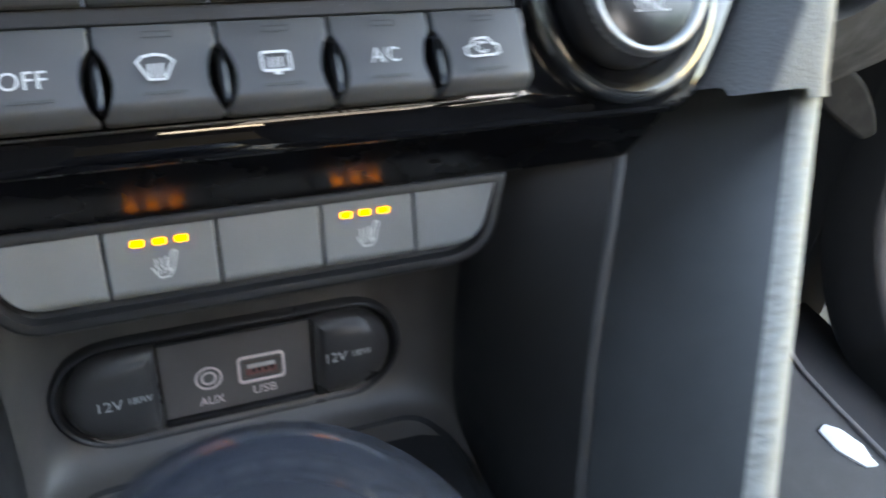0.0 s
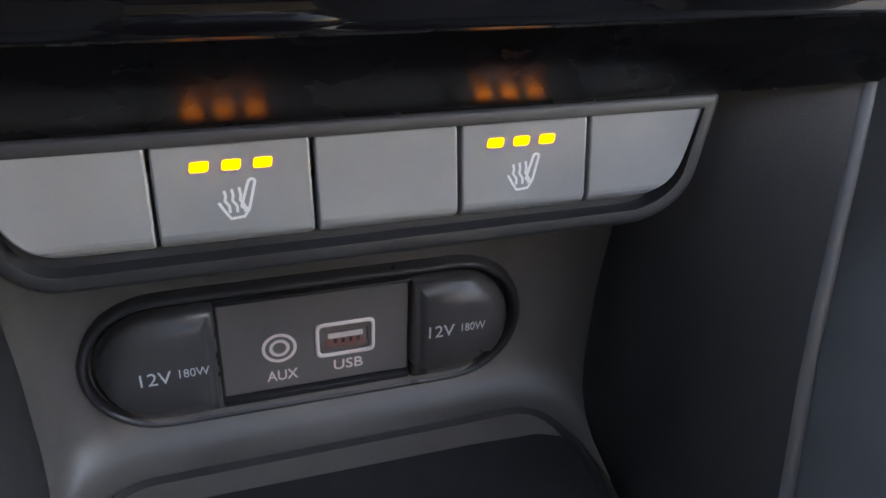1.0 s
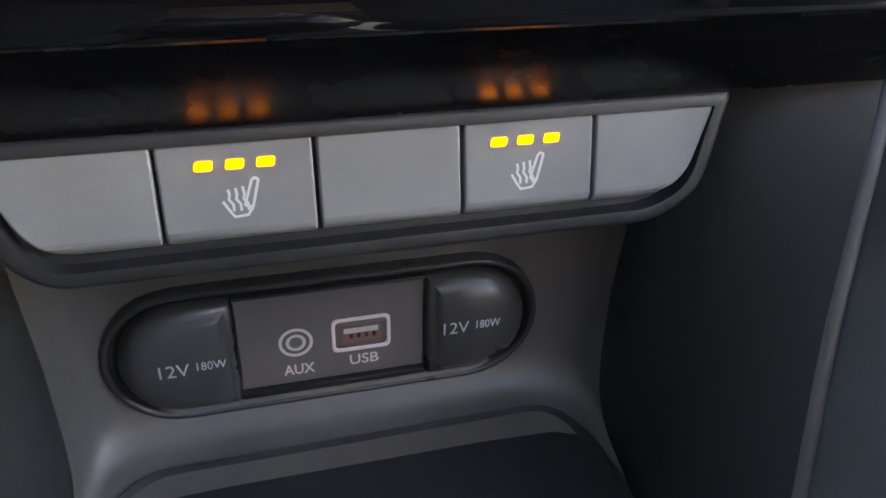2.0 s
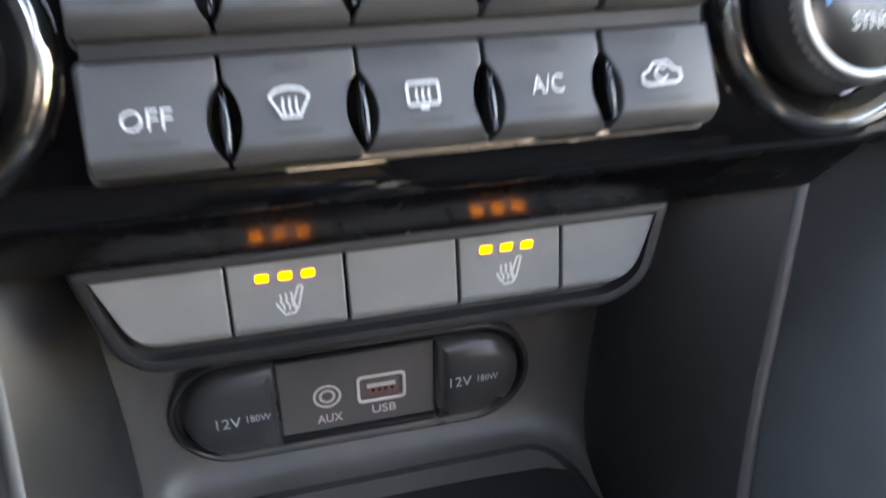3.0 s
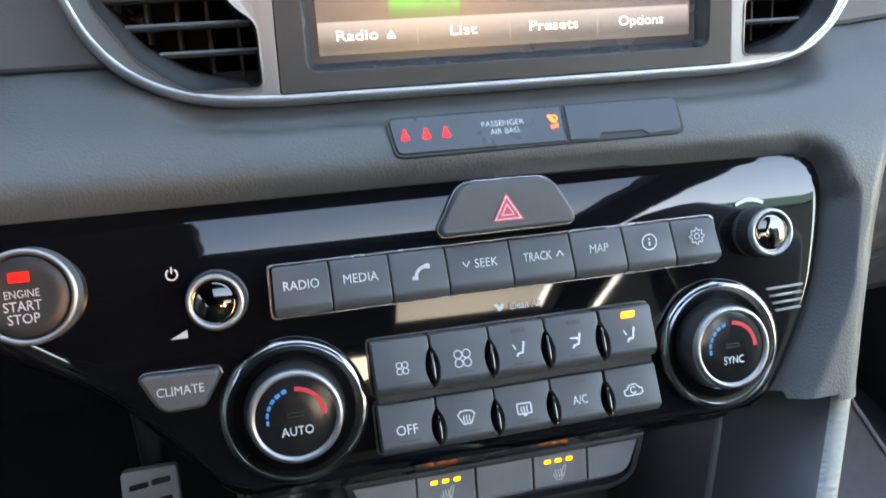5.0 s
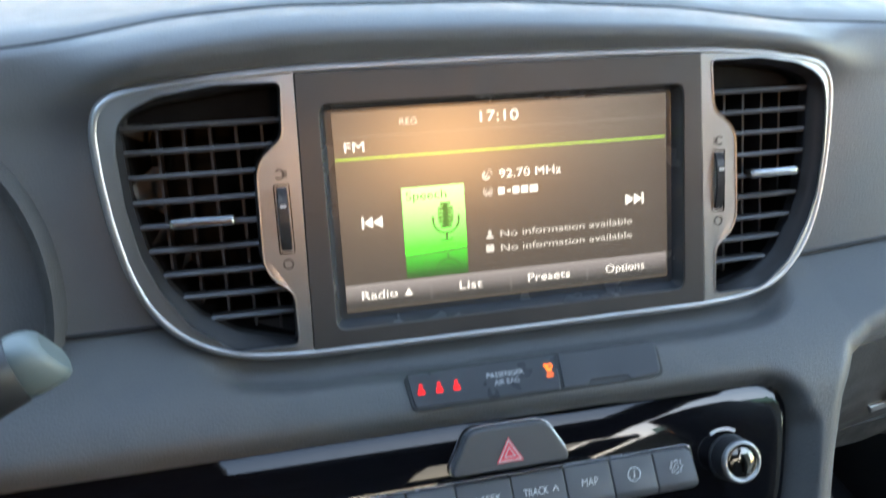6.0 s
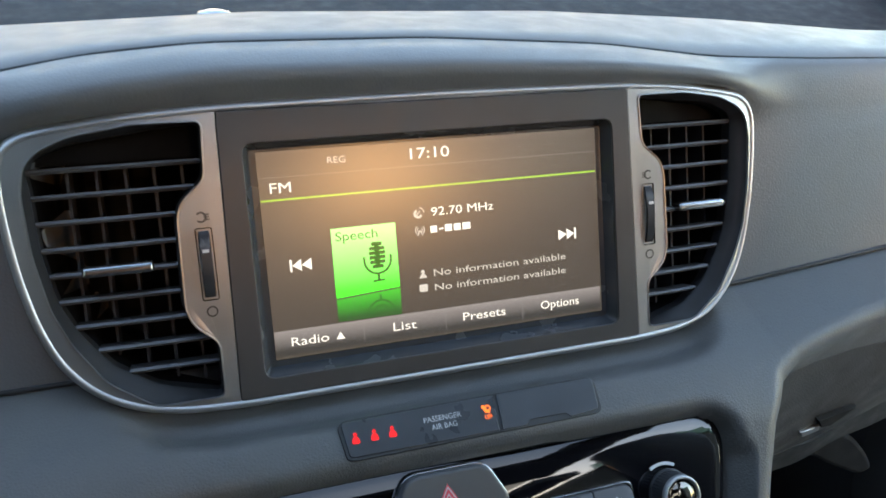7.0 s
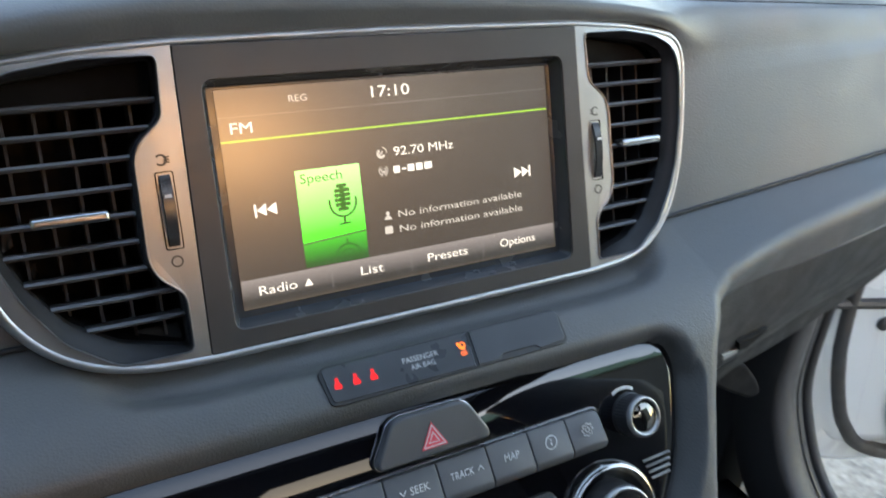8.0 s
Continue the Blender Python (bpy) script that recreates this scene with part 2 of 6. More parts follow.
def ccw(points):
    area = sum(points[i - 1][0] * p[1] - p[0] * points[i - 1][1] for i, p in enumerate(points))
    return list(points) if area > 0 else list(reversed(points))


def loft(loops, frame_matrix, cap_first=False, cap_last=True, closed=True, lift=None, bm=None):
    """A skin over loops of (u, v, n), which have as many points each."""
    bm = bm or bmesh.new()
    rings = []
    for loop in loops:
        rings.append([bm.verts.new(frame_matrix @ Vector((u, v, n + (lift(u, v) if lift else 0)))) for u, v, n in loop])
    for r0, r1 in zip(rings, rings[1:]):
        count = len(r0)
        for i in range(count if closed else count - 1):
            j = (i + 1) % count
            bm.faces.new((r0[i], r0[j], r1[j], r1[i]))
    if cap_first:
        bm.faces.new(list(reversed(rings[0])))
    if cap_last:
        bm.faces.new(rings[-1])
    return bm


def plate(points, n0, n1, bevel, m, lift=None, bm=None, crown=0.0):
    """A solid plate with a rounded front edge. lift(u, v) raises the front; crown domes it."""
    p = ccw(points)
    loops = [[(u, v, n0) for u, v in p], [(u, v, n1 - bevel) for u, v in p]]
    for a in (30, 60, 90):
        d = bevel * (1 - math.cos(radians(a)))
        loops.append([(u, v, n1 - bevel + bevel * math.sin(radians(a))) for u, v in inset(p, d)])
    if crown:
        for k, f in ((3, 0.5), (6, 0.8)):
            loops.append([(u, v, n1 + crown * f) for u, v in inset(p, bevel * k)])
    return loft(loops, m, cap_first=True, lift=lift, bm=bm)


def outline_mesh(outlines, n0, n1, bevel, m):
    """A plate with holes: the first outline is the edge, the others are cut out."""
    cu = bpy.data.curves.new("outline", "CURVE")
    cu.dimensions, cu.fill_mode = "2D", "BOTH"
    cu.extrude, cu.bevel_depth, cu.bevel_resolution = (n1 - n0) / 2 - bevel, bevel, 2
    cu.offset = -bevel
    for pts in outlines:
        sp = cu.splines.new("POLY")
        sp.points.add(len(pts) - 1)
        for q, (u, v) in zip(sp.points, pts):
            q.co = (u, v, 0, 1)
        sp.use_cyclic_u = True
    return baked(cu, m @ Matrix.Translation((0, 0, (n0 + n1) / 2)))


def baked(curve, m):
    ob = bpy.data.objects.new("baking", curve)
    scene.collection.objects.link(ob)
    dg = bpy.context.evaluated_depsgraph_get()
    me = bpy.data.meshes.new_from_object(ob.evaluated_get(dg))
    bpy.data.objects.remove(ob)
    bpy.data.curves.remove(curve)
    me.transform(m)
    return me


def lettering(text, u, v, n, m, height, width=None, align="CENTER", bold=0.0):
    """Raised print of a text, its capitals that high, centred on (u, v) or starting there."""
    cu = bpy.data.curves.new("lettering", "FONT")
    cu.body, cu.size, cu.extrude, cu.offset = text, 1.0, 0.012, bold
    cu.resolution_u = 3
    me = baked(cu, Matrix.Identity(4))
    co = np.zeros(len(me.vertices) * 3)
    me.vertices.foreach_get("co", co)
    co = co.reshape(-1, 3)
    lo, hi = co.min(0), co.max(0)
    sy = height / 0.70
    sx = width / (hi[0] - lo[0]) if width else sy
    du = u - sx * (lo[0] + hi[0]) / 2 if align == "CENTER" else u - sx * lo[0]
    dv = v - sy * 0.35
    me.transform(m @ Matrix.Translation((du, dv, n)) @ Matrix.Diagonal((sx, sy, sy * 0.25, 1)))
    return me


class Drawing:
    """Flat marks in a plane: polygons and strokes, a tenth of a millimetre thick."""

    def __init__(self, m, n, thick=0.00012):
        self.bm, self.m, self.n, self.t = bmesh.new(), m, n, thick

    def poly(self, points):
        p = ccw(points)
        loft([[(u, v, self.n) for u, v in p], [(u, v, self.n + self.t) for u, v in p]], self.m, bm=self.bm)
        return self

    def stroke(self, points, w, closed=False):
        pts = [Vector(p) for p in points]
        n = len(pts)
        left, right = [], []
        for i, p in enumerate(pts):
            a = pts[i - 1] if i or closed else None
            b = pts[(i + 1) % n] if i < n - 1 or closed else None
            d = ((p - a).normalized() if a is not None else Vector((0, 0))) + ((b - p).normalized() if b is not None else Vector((0, 0)))
            d = d.normalized() if d.length > 1e-6 else Vector((1, 0))
            s = Vector((-d.y, d.x)) * w / 2
            left.append(p + s)
            right.append(p - s)
        top = [[self.bm.verts.new(self.m @ Vector((q.x, q.y, self.n + self.t))) for q in side] for side in (left, right)]
        low = [[self.bm.verts.new(self.m @ Vector((q.x, q.y, self.n))) for q in side] for side in (left, right)]
        for i in range(n if closed else n - 1):
            j = (i + 1) % n
            self.bm.faces.new((top[1][i], top[1][j], top[0][j], top[0][i]))
            self.bm.faces.new((low[0][i], top[0][i], top[0][j], low[0][j]))
            self.bm.faces.new((top[1][i], low[1][i], low[1][j], top[1][j]))
        return self

    def arc(self, u, v, r, a0, a1, w, steps=14, ry=None):
        return self.stroke([(u + r * math.cos(radians(a0 + (a1 - a0) * k / steps)), v + (ry or r) * math.sin(radians(a0 + (a1 - a0) * k / steps))) for k in range(steps + 1)], w)

    def ring(self, u, v, r, w, steps=28):
        return self.stroke(disc(u, v, r, steps), w, closed=True)


def turned(profile, u, v, m, steps=48, flute=0, depth=0.0):
    """A body of revolution about the normal through (u, v); profile: rows of radius, n. flute: ridges round its steepest side."""
    loops = []
    for r, n, *ridged in profile:
        loop = []
        for k in range(steps):
            a = 2 * math.pi * k / steps
            q = r - (depth if ridged and k % 2 else 0)
            loop.append((u + q * math.cos(a), v + q * math.sin(a), n))
        loops.append(loop)
    return loft(loops, m, cap_last=True)


def grid(us, rows, bm=None):
    """A sheet through points: rows[i][j] are Vectors in dash coordinates."""
    bm = bm or bmesh.new()
    vs = [[bm.verts.new(p) for p in row] for row in rows]
    for r0, r1 in zip(vs, vs[1:]):
        for j in range(len(r0) - 1):
            bm.faces.new((r0[j], r0[j + 1], r1[j + 1], r1[j]))
    return bm


def lerp(x, xs, ys):
    return float(np.interp(x, xs, ys))


def tube(points, radius, bm=None, steps=10, cap=True):
    """A round bar along points; radius one number or one a point."""
    bm = bm or bmesh.new()
    pts = [Vector(p) for p in points]
    rings = []
    for i, p in enumerate(pts):
        d = (pts[min(i + 1, len(pts) - 1)] - pts[max(i - 1, 0)]).normalized()
        a = d.orthogonal().normalized() if not rings else (last - d * last.dot(d)).normalized()
        last = a
        b = d.cross(a)
        r = radius[i] if isinstance(radius, (list, tuple)) else radius
        rings.append([bm.verts.new(p + (a * math.cos(2 * math.pi * k / steps) + b * math.sin(2 * math.pi * k / steps)) * r) for k in range(steps)])
    for r0, r1 in zip(rings, rings[1:]):
        for k in range(steps):
            bm.faces.new((r0[k], r0[(k + 1) % steps], r1[(k + 1) % steps], r1[k]))
    if cap:
        bm.faces.new(list(reversed(rings[0])))
        bm.faces.new(rings[-1])
    return bm


def box(x0, y0, z0, x1, y1, z1, bevel=0.004, bm=None, segments=2):
    b = bmesh.new()
    bmesh.ops.create_cube(b, size=1)
    b.transform(Matrix.Translation(((x0 + x1) / 2, (y0 + y1) / 2, (z0 + z1) / 2)) @ Matrix.Diagonal((x1 - x0, y1 - y0, z1 - z0, 1)))
    if bevel:
        bmesh.ops.bevel(b, geom=b.edges[:], offset=bevel, segments=segments, affect="EDGES", profile=0.5)
    if bm is None:
        return b
    me = bpy.data.meshes.new("joined")
    b.to_mesh(me)
    b.free()
    bm.from_mesh(me)
    bpy.data.meshes.remove(me)
    return bm


# ---- dashboard skin ----
def rise(x):
    """How far the dash's shelf has risen at x, towards the passenger's side."""
    return 0.088 * max(0.0, x - 0.18)


SHELF = [(0.030, 0.0095), (0.020, 0.0080), (0.004, 0.0020), (-0.010, -0.0020), (-0.022, -0.0060), (-0.030, -0.0100), (-0.0365, -0.0143), (-0.0430, -0.0190)]
for step in range(24):
    q = H @ Vector((0, 0.002 - 0.0055 * step, 0.0035))
    SHELF.append((q.y, q.z))
PANEL = [(-0.262, 0.0115), (-0.262, -0.017), (-0.2232, -0.0377), (-0.1808, -0.0631), (-0.1585, -0.0885), (-0.1430, -0.1060), (-0.1335, -0.1120),
         (0.0850, -0.1120), (0.0985, -0.1050), (0.1070, -0.0935), (0.1172, -0.0760), (0.1270, -0.0560), (0.1328, -0.0317), (0.1366, -0.0080),
         (0.1320, 0.0032), (0.1215, 0.0080), (-0.05, 0.0112)]
PANEL = rounded(PANEL, 0.009, 4)


def edge_distance(u, v, outline):
    """Distance from (u, v) to an outline, negative inside."""
    best, inside = 1e9, False
    for i in range(len(outline)):
        (x0, y0), (x1, y1) = outline[i - 1], outline[i]
        dx, dy = x1 - x0, y1 - y0
        t = max(0.0, min(1.0, ((u - x0) * dx + (v - y0) * dy) / (dx * dx + dy * dy + 1e-15)))
        best = min(best, math.hypot(u - x0 - t * dx, v - y0 - t * dy))
        if (y0 > v) != (y1 > v) and u < (x1 - x0) * (v - y0) / (y1 - y0) + x0:
            inside = not inside
    return -best if inside else best


HALF_OUT = [(0.1022, 0.1358), (0.137, 0.1335), (0.164, 0.1297), (0.1775, 0.1268), (0.1858, 0.1200), (0.1886, 0.1100), (0.1882, 0.0900), (0.1856, 0.0665),
            (0.1806, 0.0432), (0.1730, 0.0252), (0.1625, 0.0118), (0.1495, 0.0026), (0.1315, -0.0025), (0.1056, -0.0040)]
OPENING = [(0.1085, 0.1283), (0.1355, 0.1273), (0.1610, 0.1237), (0.1735, 0.1185), (0.1785, 0.1125), (0.1790, 0.1000), (0.1780, 0.0760), (0.1740, 0.0530),
           (0.1680, 0.0380), (0.1565, 0.0195), (0.1400, 0.0072), (0.1110, 0.0034), (0.1110, 0.0295), (0.1210, 0.0380), (0.1243, 0.0455), (0.1232, 0.0870),
           (0.1205, 0.0935), (0.1100, 0.1025)]
mirror = lambda pts: [(-u, v) for u, v in reversed(pts)]


def ease(x):
    x = max(0.0, min(1.0, x))
    return x * x * (3 - 2 * x)


# the driver's end of the ring is a little broader
BROAD = [(u + 0.0062 * ease((u - 0.13) / 0.045), v + 0.0010 * ease((v - 0.06) / 0.05) * ease((u - 0.11) / 0.05)) for u, v in HALF_OUT]
OUTER = ccw(rounded([(0, 0.1368)] + HALF_OUT + [(0, -0.0043)] + mirror(BROAD), 0.010, 4))
OPEN_R = ccw(rounded(OPENING, 0.004, 4))
OPEN_L = ccw(mirror(OPEN_R))


def flared(outline, d):
    """The vent's mouth in the silver face: wider than the slats' opening on its outer and lower sides."""
    out = []
    for (u, v), (a, b) in zip(outline, inset(outline, -d)):
        w = max(ease((u - 0.120) / 0.02) * (1 - 0.65 * ease((v - 0.100) / 0.02)), 0.8 * ease((0.012 - v) / 0.006) * ease((u - 0.112) / 0.012))
        out.append((u + (a - u) * w, v + (b - v) * w))
    return out


MOUTH_R = flared(OPEN_R, 0.0036)
THROAT = flared(OPEN_R, -0.0036)


def broadened(outline, side, reach):
    """The driver's vent reaches a little further out than the passenger's."""
    return [(u + reach * ease((u - 0.13) / 0.045), v) for u, v in outline] if side < 0 else outline


MOUTH_L = ccw(mirror(broadened(MOUTH_R, -1, 0.0015)))
RING = [(u, v) for u, v in OUTER if v < 0.06] + [(-0.19, 0.06)]


def dash_skin():
    """The soft shelf under the screen and the rim round the radio panel, one moulded sheet."""
    prof = [Vector((0, y, z)) for y, z in SHELF]
    run = [0.0]
    for a, b in zip(prof, prof[1:]):
        run.append(run[-1] + (b - a).length)
    total = run[-1]
    step = 0.003
    rows = int(total / step) + 1
    ys, zs = [p.y for p in prof], [p.z for p in prof]
    at = [(lerp(k * total / rows, run, ys), lerp(k * total / rows, run, zs)) for k in range(rows + 1)]
    for _ in range(2):
        at = [at[0]] + [((a[0] + 2 * b[0] + c[0]) / 4, (a[1] + 2 * b[1] + c[1]) / 4) for a, b, c in zip(at, at[1:], at[2:])] + [at[-1]]
    out_n = []
    for k in range(rows + 1):
        a, b = at[max(k - 1, 0)], at[min(k + 1, rows)]
        out_n.append(Vector((0, (b[1] - a[1]), -(b[0] - a[0]))).normalized())
    hinv, binv = H.inverted(), B.inverted()
    s_of_y = lambda y: lerp(-y, [-q[0] for q in at], [k * total / rows for k in range(rows + 1)])
    # the outer edge, as run length down the profile over x
    edge = [(0.1400, total + 0.02), (0.1430, s_of_y(-0.1060)), (0.1504, s_of_y(-0.0880)), (0.1592, s_of_y(-0.0690)), (0.1680, s_of_y(-0.0540)),
            (0.1800, s_of_y(-0.0390)), (0.1940, s_of_y(-0.0320)), (0.2190, s_of_y(-0.0265)), (0.2520, s_of_y(-0.0215)), (0.3400, s_of_y(-0.0150)),
            (0.4500, s_of_y(-0.0070)), (0.80, s_of_y(0.0020))]
    region = [(-0.40, -0.02)] + [(-0.40, total + 0.02)] + edge + [(0.80, -0.02)]
    region = [(u, v) for u, v in region]
    xs = [-0.36 + 0.003 * k for k in range(150)] + [0.09 + 0.0015 * k for k in range(74)] + [0.201 + 0.004 * k for k in range(125)]
    marks = [k * total / rows for k in range(rows + 1)]
    ys, zs = [q[0] for q in at], [q[1] for q in at]
    oy, oz = [q.y for q in out_n], [q.z for q in out_n]
    bm, grid_v = bmesh.new(), {}
    for i, x in enumerate(xs):
        for k in range(rows + 1):
            reach = min(1.0, (lerp(x, [e[0] for e in edge], [e[1] for e in edge]) + 0.004) / total) if x > 0.138 else 1.0
            s = k * total / rows * reach
            y, z = lerp(s, marks, ys), lerp(s, marks, zs)
            out = Vector((0, lerp(s, marks, oy), lerp(s, marks, oz)))
            p = Vector((x, y, z + rise(x)))
            u, v, n = hinv @ p
            drop = 0.0
            if x < 0.16:
                d = edge_distance(x, v, PANEL) if -0.02 < n < 0.03 and v < 0.03 else 0.05
                if d < -0.004:
                    continue
                cove = ease((x - 0.085) / 0.015) * ease((-0.008 - v) / 0.012)  # a broad cove beside the panel, a tight roll above it
                wide = 0.009 + 0.003 * cove
                if d < wide:
                    f = min(1.0, (wide - d) / wide)
                    drop += (0.013 + 0.003 * cove) * ((1 - math.sqrt(max(0.0, 1 - f * f))) * (1 - cove) + f ** 1.1 * cove)
            if x > 0.09:
                d = edge_distance(x, s, region)
                if d > 0.006:
                    continue
                if d > -0.012:
                    f = min(1.25, (d + 0.012) / 0.012)
                    drop += 0.014 * (1 - math.sqrt(max(0.0, 1 - min(f, 1) ** 2))) + max(0, f - 1) * 0.08
            bu, bv, bn = binv @ p
            if abs(bu) < 0.205 and bv < 0.04 and bn > -0.03:
                dip = edge_distance(bu, bv, RING)
                if dip < 0.011:
                    drop += 0.0095 * ease(1 - max(0.0, dip - 0.001) / 0.010) * (1 - ease((abs(bu) - 0.135) / 0.03))
            if x < -0.135 and v < -0.028 and n > -0.02:
                continue
            if x < 0.083 and v < -0.012 and edge_distance(x, v, PANEL) > -0.0005:
                continue
            if v < lerp(x, [0.060, 0.098, 0.105, 0.1137, 0.1313, 0.145], [-0.1040, -0.1040, -0.1072, -0.1072, -0.1105, -0.1120]):
                continue
            grid_v[i, k] = bm.verts.new(p - out * drop)
    for (i, k), a in list(grid_v.items()):
        b, c, d = grid_v.get((i + 1, k)), grid_v.get((i + 1, k + 1)), grid_v.get((i, k + 1))
        if b and c and d:
            bm.faces.new((a, d, c, b))
    bm.normal_update()
    return bm


dashboard = thing("dashboard", "dark grey soft-touch dashboard of a parked car, grained", "dashboard", 0, 0.1, -0.3, kind="structure")
skin = part("lower_skin", dash_skin(), SKIN, dashboard, sharp=80)


def upper_pad():
    """The dash's upper face and its padded top with a sewn seam, from the crease over the hood to the windscreen."""
    lip = ([-0.75, -0.30, -0.235, -0.205, -0.185, -0.165, -0.134, -0.10, 0.0, 0.088, 0.157, 0.178, 0.195, 0.23, 0.40, 0.8],
           [0.108, 0.110, 0.112, 0.116, 0.1255, 0.1300, 0.1345, 0.1375, 0.1370, 0.1340, 0.1275, 0.1215, 0.113, 0.110, 0.106, 0.09])
    seam = ([-0.75, -0.30, -0.206, -0.157, -0.107, 0.0, 0.10, 0.172, 0.24, 0.30, 0.8], [0.125, 0.128, 0.1355, 0.1445, 0.1485, 0.1477, 0.1415, 0.1320, 0.1285, 0.1265, 0.105])
    crest = ([-0.75, -0.22, -0.074, 0.10, 0.224, 0.35, 0.8], [0.13, 0.1405, 0.1458, 0.1430, 0.1357, 0.1250, 0.105])
    xs = [-0.72 + 0.004 * k for k in range(381)]
    rows = []
    for x in xs:
        zl, zs, zc = lerp(x, *lip), lerp(x, *seam), lerp(x, *crest)
        mid = max(0.0, 1 - max(0.0, abs(x) - 0.165) / 0.05)  # 1 over the screen, 0 beside it
        mid = mid * mid * (3 - 2 * mid)
        col = []
        far = 0.25 * max(0.0, abs(x) - 0.5) ** 1.5
        back = 0.018 + 0.002 * mid
        for v in [0.005 * k for k in range(21)]:
            p = B @ Vector((x, v, -back))
            top = lerp(v, [0, 0.1], [0, 1])
            col.append((p.y, p.z + rise(x) * (1 - 0.6 * top)))
        side = B @ Vector((x, 0.112, -back))
        col.append((side.y + 0.002 * mid, min(side.z, zl - 0.006)))
        tuck = B @ Vector((x, 0.1312, -0.0045))
        free = (0.0565, col[-1][1] * 0.5 + (zl - 0.002) * 0.5)
        col.append((tuck.y * mid + free[0] * (1 - mid), min(tuck.z, zl - 0.004) * mid + free[1] * (1 - mid)))
        col.append((0.043 * mid + 0.0578 * (1 - mid), zl - 0.002))
        col.append((0.0435 + 0.0158 * (1 - mid), zl + 0.0015 * mid + 0.002))
        col.append((0.0470 + 0.0150 * (1 - mid), zl * 0.55 + zs * 0.45 + 0.001))
        col.append((0.057 + 0.008 * (1 - mid), zl * 0.22 + zs * 0.78))
        col.append((0.0685, zs - 0.0006))
        col.append((0.0700, zs - 0.0018))
        col.append((0.0715, zs + 0.0002))
        col.append((0.088, zs * 0.65 + zc * 0.35 + 0.0012))
        col.append((0.115, zs * 0.3 + zc * 0.7 + 0.0018))
        col.append((0.15, zc))
        col.append((0.19, zc - 0.0105))
        col.append((0.26, zc - 0.032))
        col.append((0.34, zc - 0.055))
        rows.append([(x, y + far, z) for y, z in col])
    pts = np.array(rows)
    for _ in range(9):
        pts[1:-1, :, 1:] = (pts[:-2, :, 1:] + 2 * pts[1:-1, :, 1:] + pts[2:, :, 1:]) / 4
    for _ in range(8):
        pts[1:-1, 21:27, 1:] = (pts[:-2, 21:27, 1:] + 2 * pts[1:-1, 21:27, 1:] + pts[2:, 21:27, 1:]) / 4
    bm = grid(None, [[Vector(p) for p in row] for row in pts.tolist()])
    inv = B.inverted()
    # pockets behind the two vents
    for v in bm.verts:
        q = inv @ v.co
        if 0.09 < abs(q.x) < 0.19 and q.z < -0.004 and q.y < 0.127 and edge_distance(abs(q.x), q.y, OPEN_R) < 0.0015:
            v.co = B @ Vector((q.x, q.y, -0.12))
    return bm


def seam_line():
    xs = [-0.70 + 0.01 * k for k in range(141)]
    seam = ([-0.75, -0.30, -0.206, -0.157, -0.107, 0.0, 0.10, 0.172, 0.24, 0.30, 0.8], [0.125, 0.128, 0.1355, 0.1445, 0.1485, 0.1477, 0.1415, 0.1320, 0.1285, 0.1265, 0.105])
    zs = [lerp(x, *seam) for x in xs]
    for _ in range(3):
        zs = [zs[0]] + [(a + 2 * b + c) / 4 for a, b, c in zip(zs, zs[1:], zs[2:])] + [zs[-1]]
    return tube([(x, 0.0700 + 0.25 * max(0.0, abs(x) - 0.5) ** 1.5, z - 0.0006) for x, z in zip(xs, zs)], 0.0007, steps=6)


pad = part("upper_pad", upper_pad(), PAD_LIT, dashboard, "grey padded dash top with a sewn seam", sharp=140)

part("seam", seam_line(), SEAL, dashboard, "dark sewn seam")


def shelf_shade_bar(side):
    """A dark bar standing in for the shade in the crease where the dash's upper face meets the shelf, beside the vents.
    """
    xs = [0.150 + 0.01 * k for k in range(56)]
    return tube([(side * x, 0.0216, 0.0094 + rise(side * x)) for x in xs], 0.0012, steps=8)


part("groove_bar", shelf_shade_bar(1), SEAL, dashboard, "dark bar standing in for shade in the crease under the pad")
part("groove_bar", shelf_shade_bar(-1), SEAL, dashboard, "dark bar standing in for shade in the crease under the pad")


def cowl():
    """The dark ledge between the dash top and the windscreen."""
    rows = []
    for k in range(61):
        x = -0.75 + 0.025 * k
        bend = 0.10 * (x / 0.75) ** 2
        rows.append([Vector((x, 0.30 - bend * 0.2, 0.075)), Vector((x, 0.42 - bend * 0.6, 0.084)), Vector((x, 0.505 - bend, 0.0985)), Vector((x, 0.515 - bend, 0.0970)), Vector((x, 0.52 - bend, 0.05))])
    return grid(None, rows)


part("defroster_ledge", cowl(), material("ledge_plastic", (0.022, 0.024, 0.028), 0.8, vary=0.15, grain=0.00008, grain_scale=1500, spec=0.15), dashboard, "dark plastic ledge under the windscreen", sharp=60)

light_sensor = thing("light_sensor", "small clear domed light sensor on the dash ledge", "sensor", -0.082, 0.35, 0.084)
bm = bmesh.new()
loops = []
for r, z in ((0.0165, 0.074), (0.0160, 0.098), (0.0145, 0.1045), (0.0120, 0.1085), (0.0060, 0.1100)):
    loops.append([(-0.082 + r * math.cos(2 * math.pi * k / 28), 0.35 + 0.8 * r * math.sin(2 * math.pi * k / 28), z) for k in range(28)])
part("dome", loft(loops, Matrix.Identity(4)), material("sensor_dome", (0.16, 0.20, 0.25), 0.12, vary=0.05, coat=0.6), light_sensor)

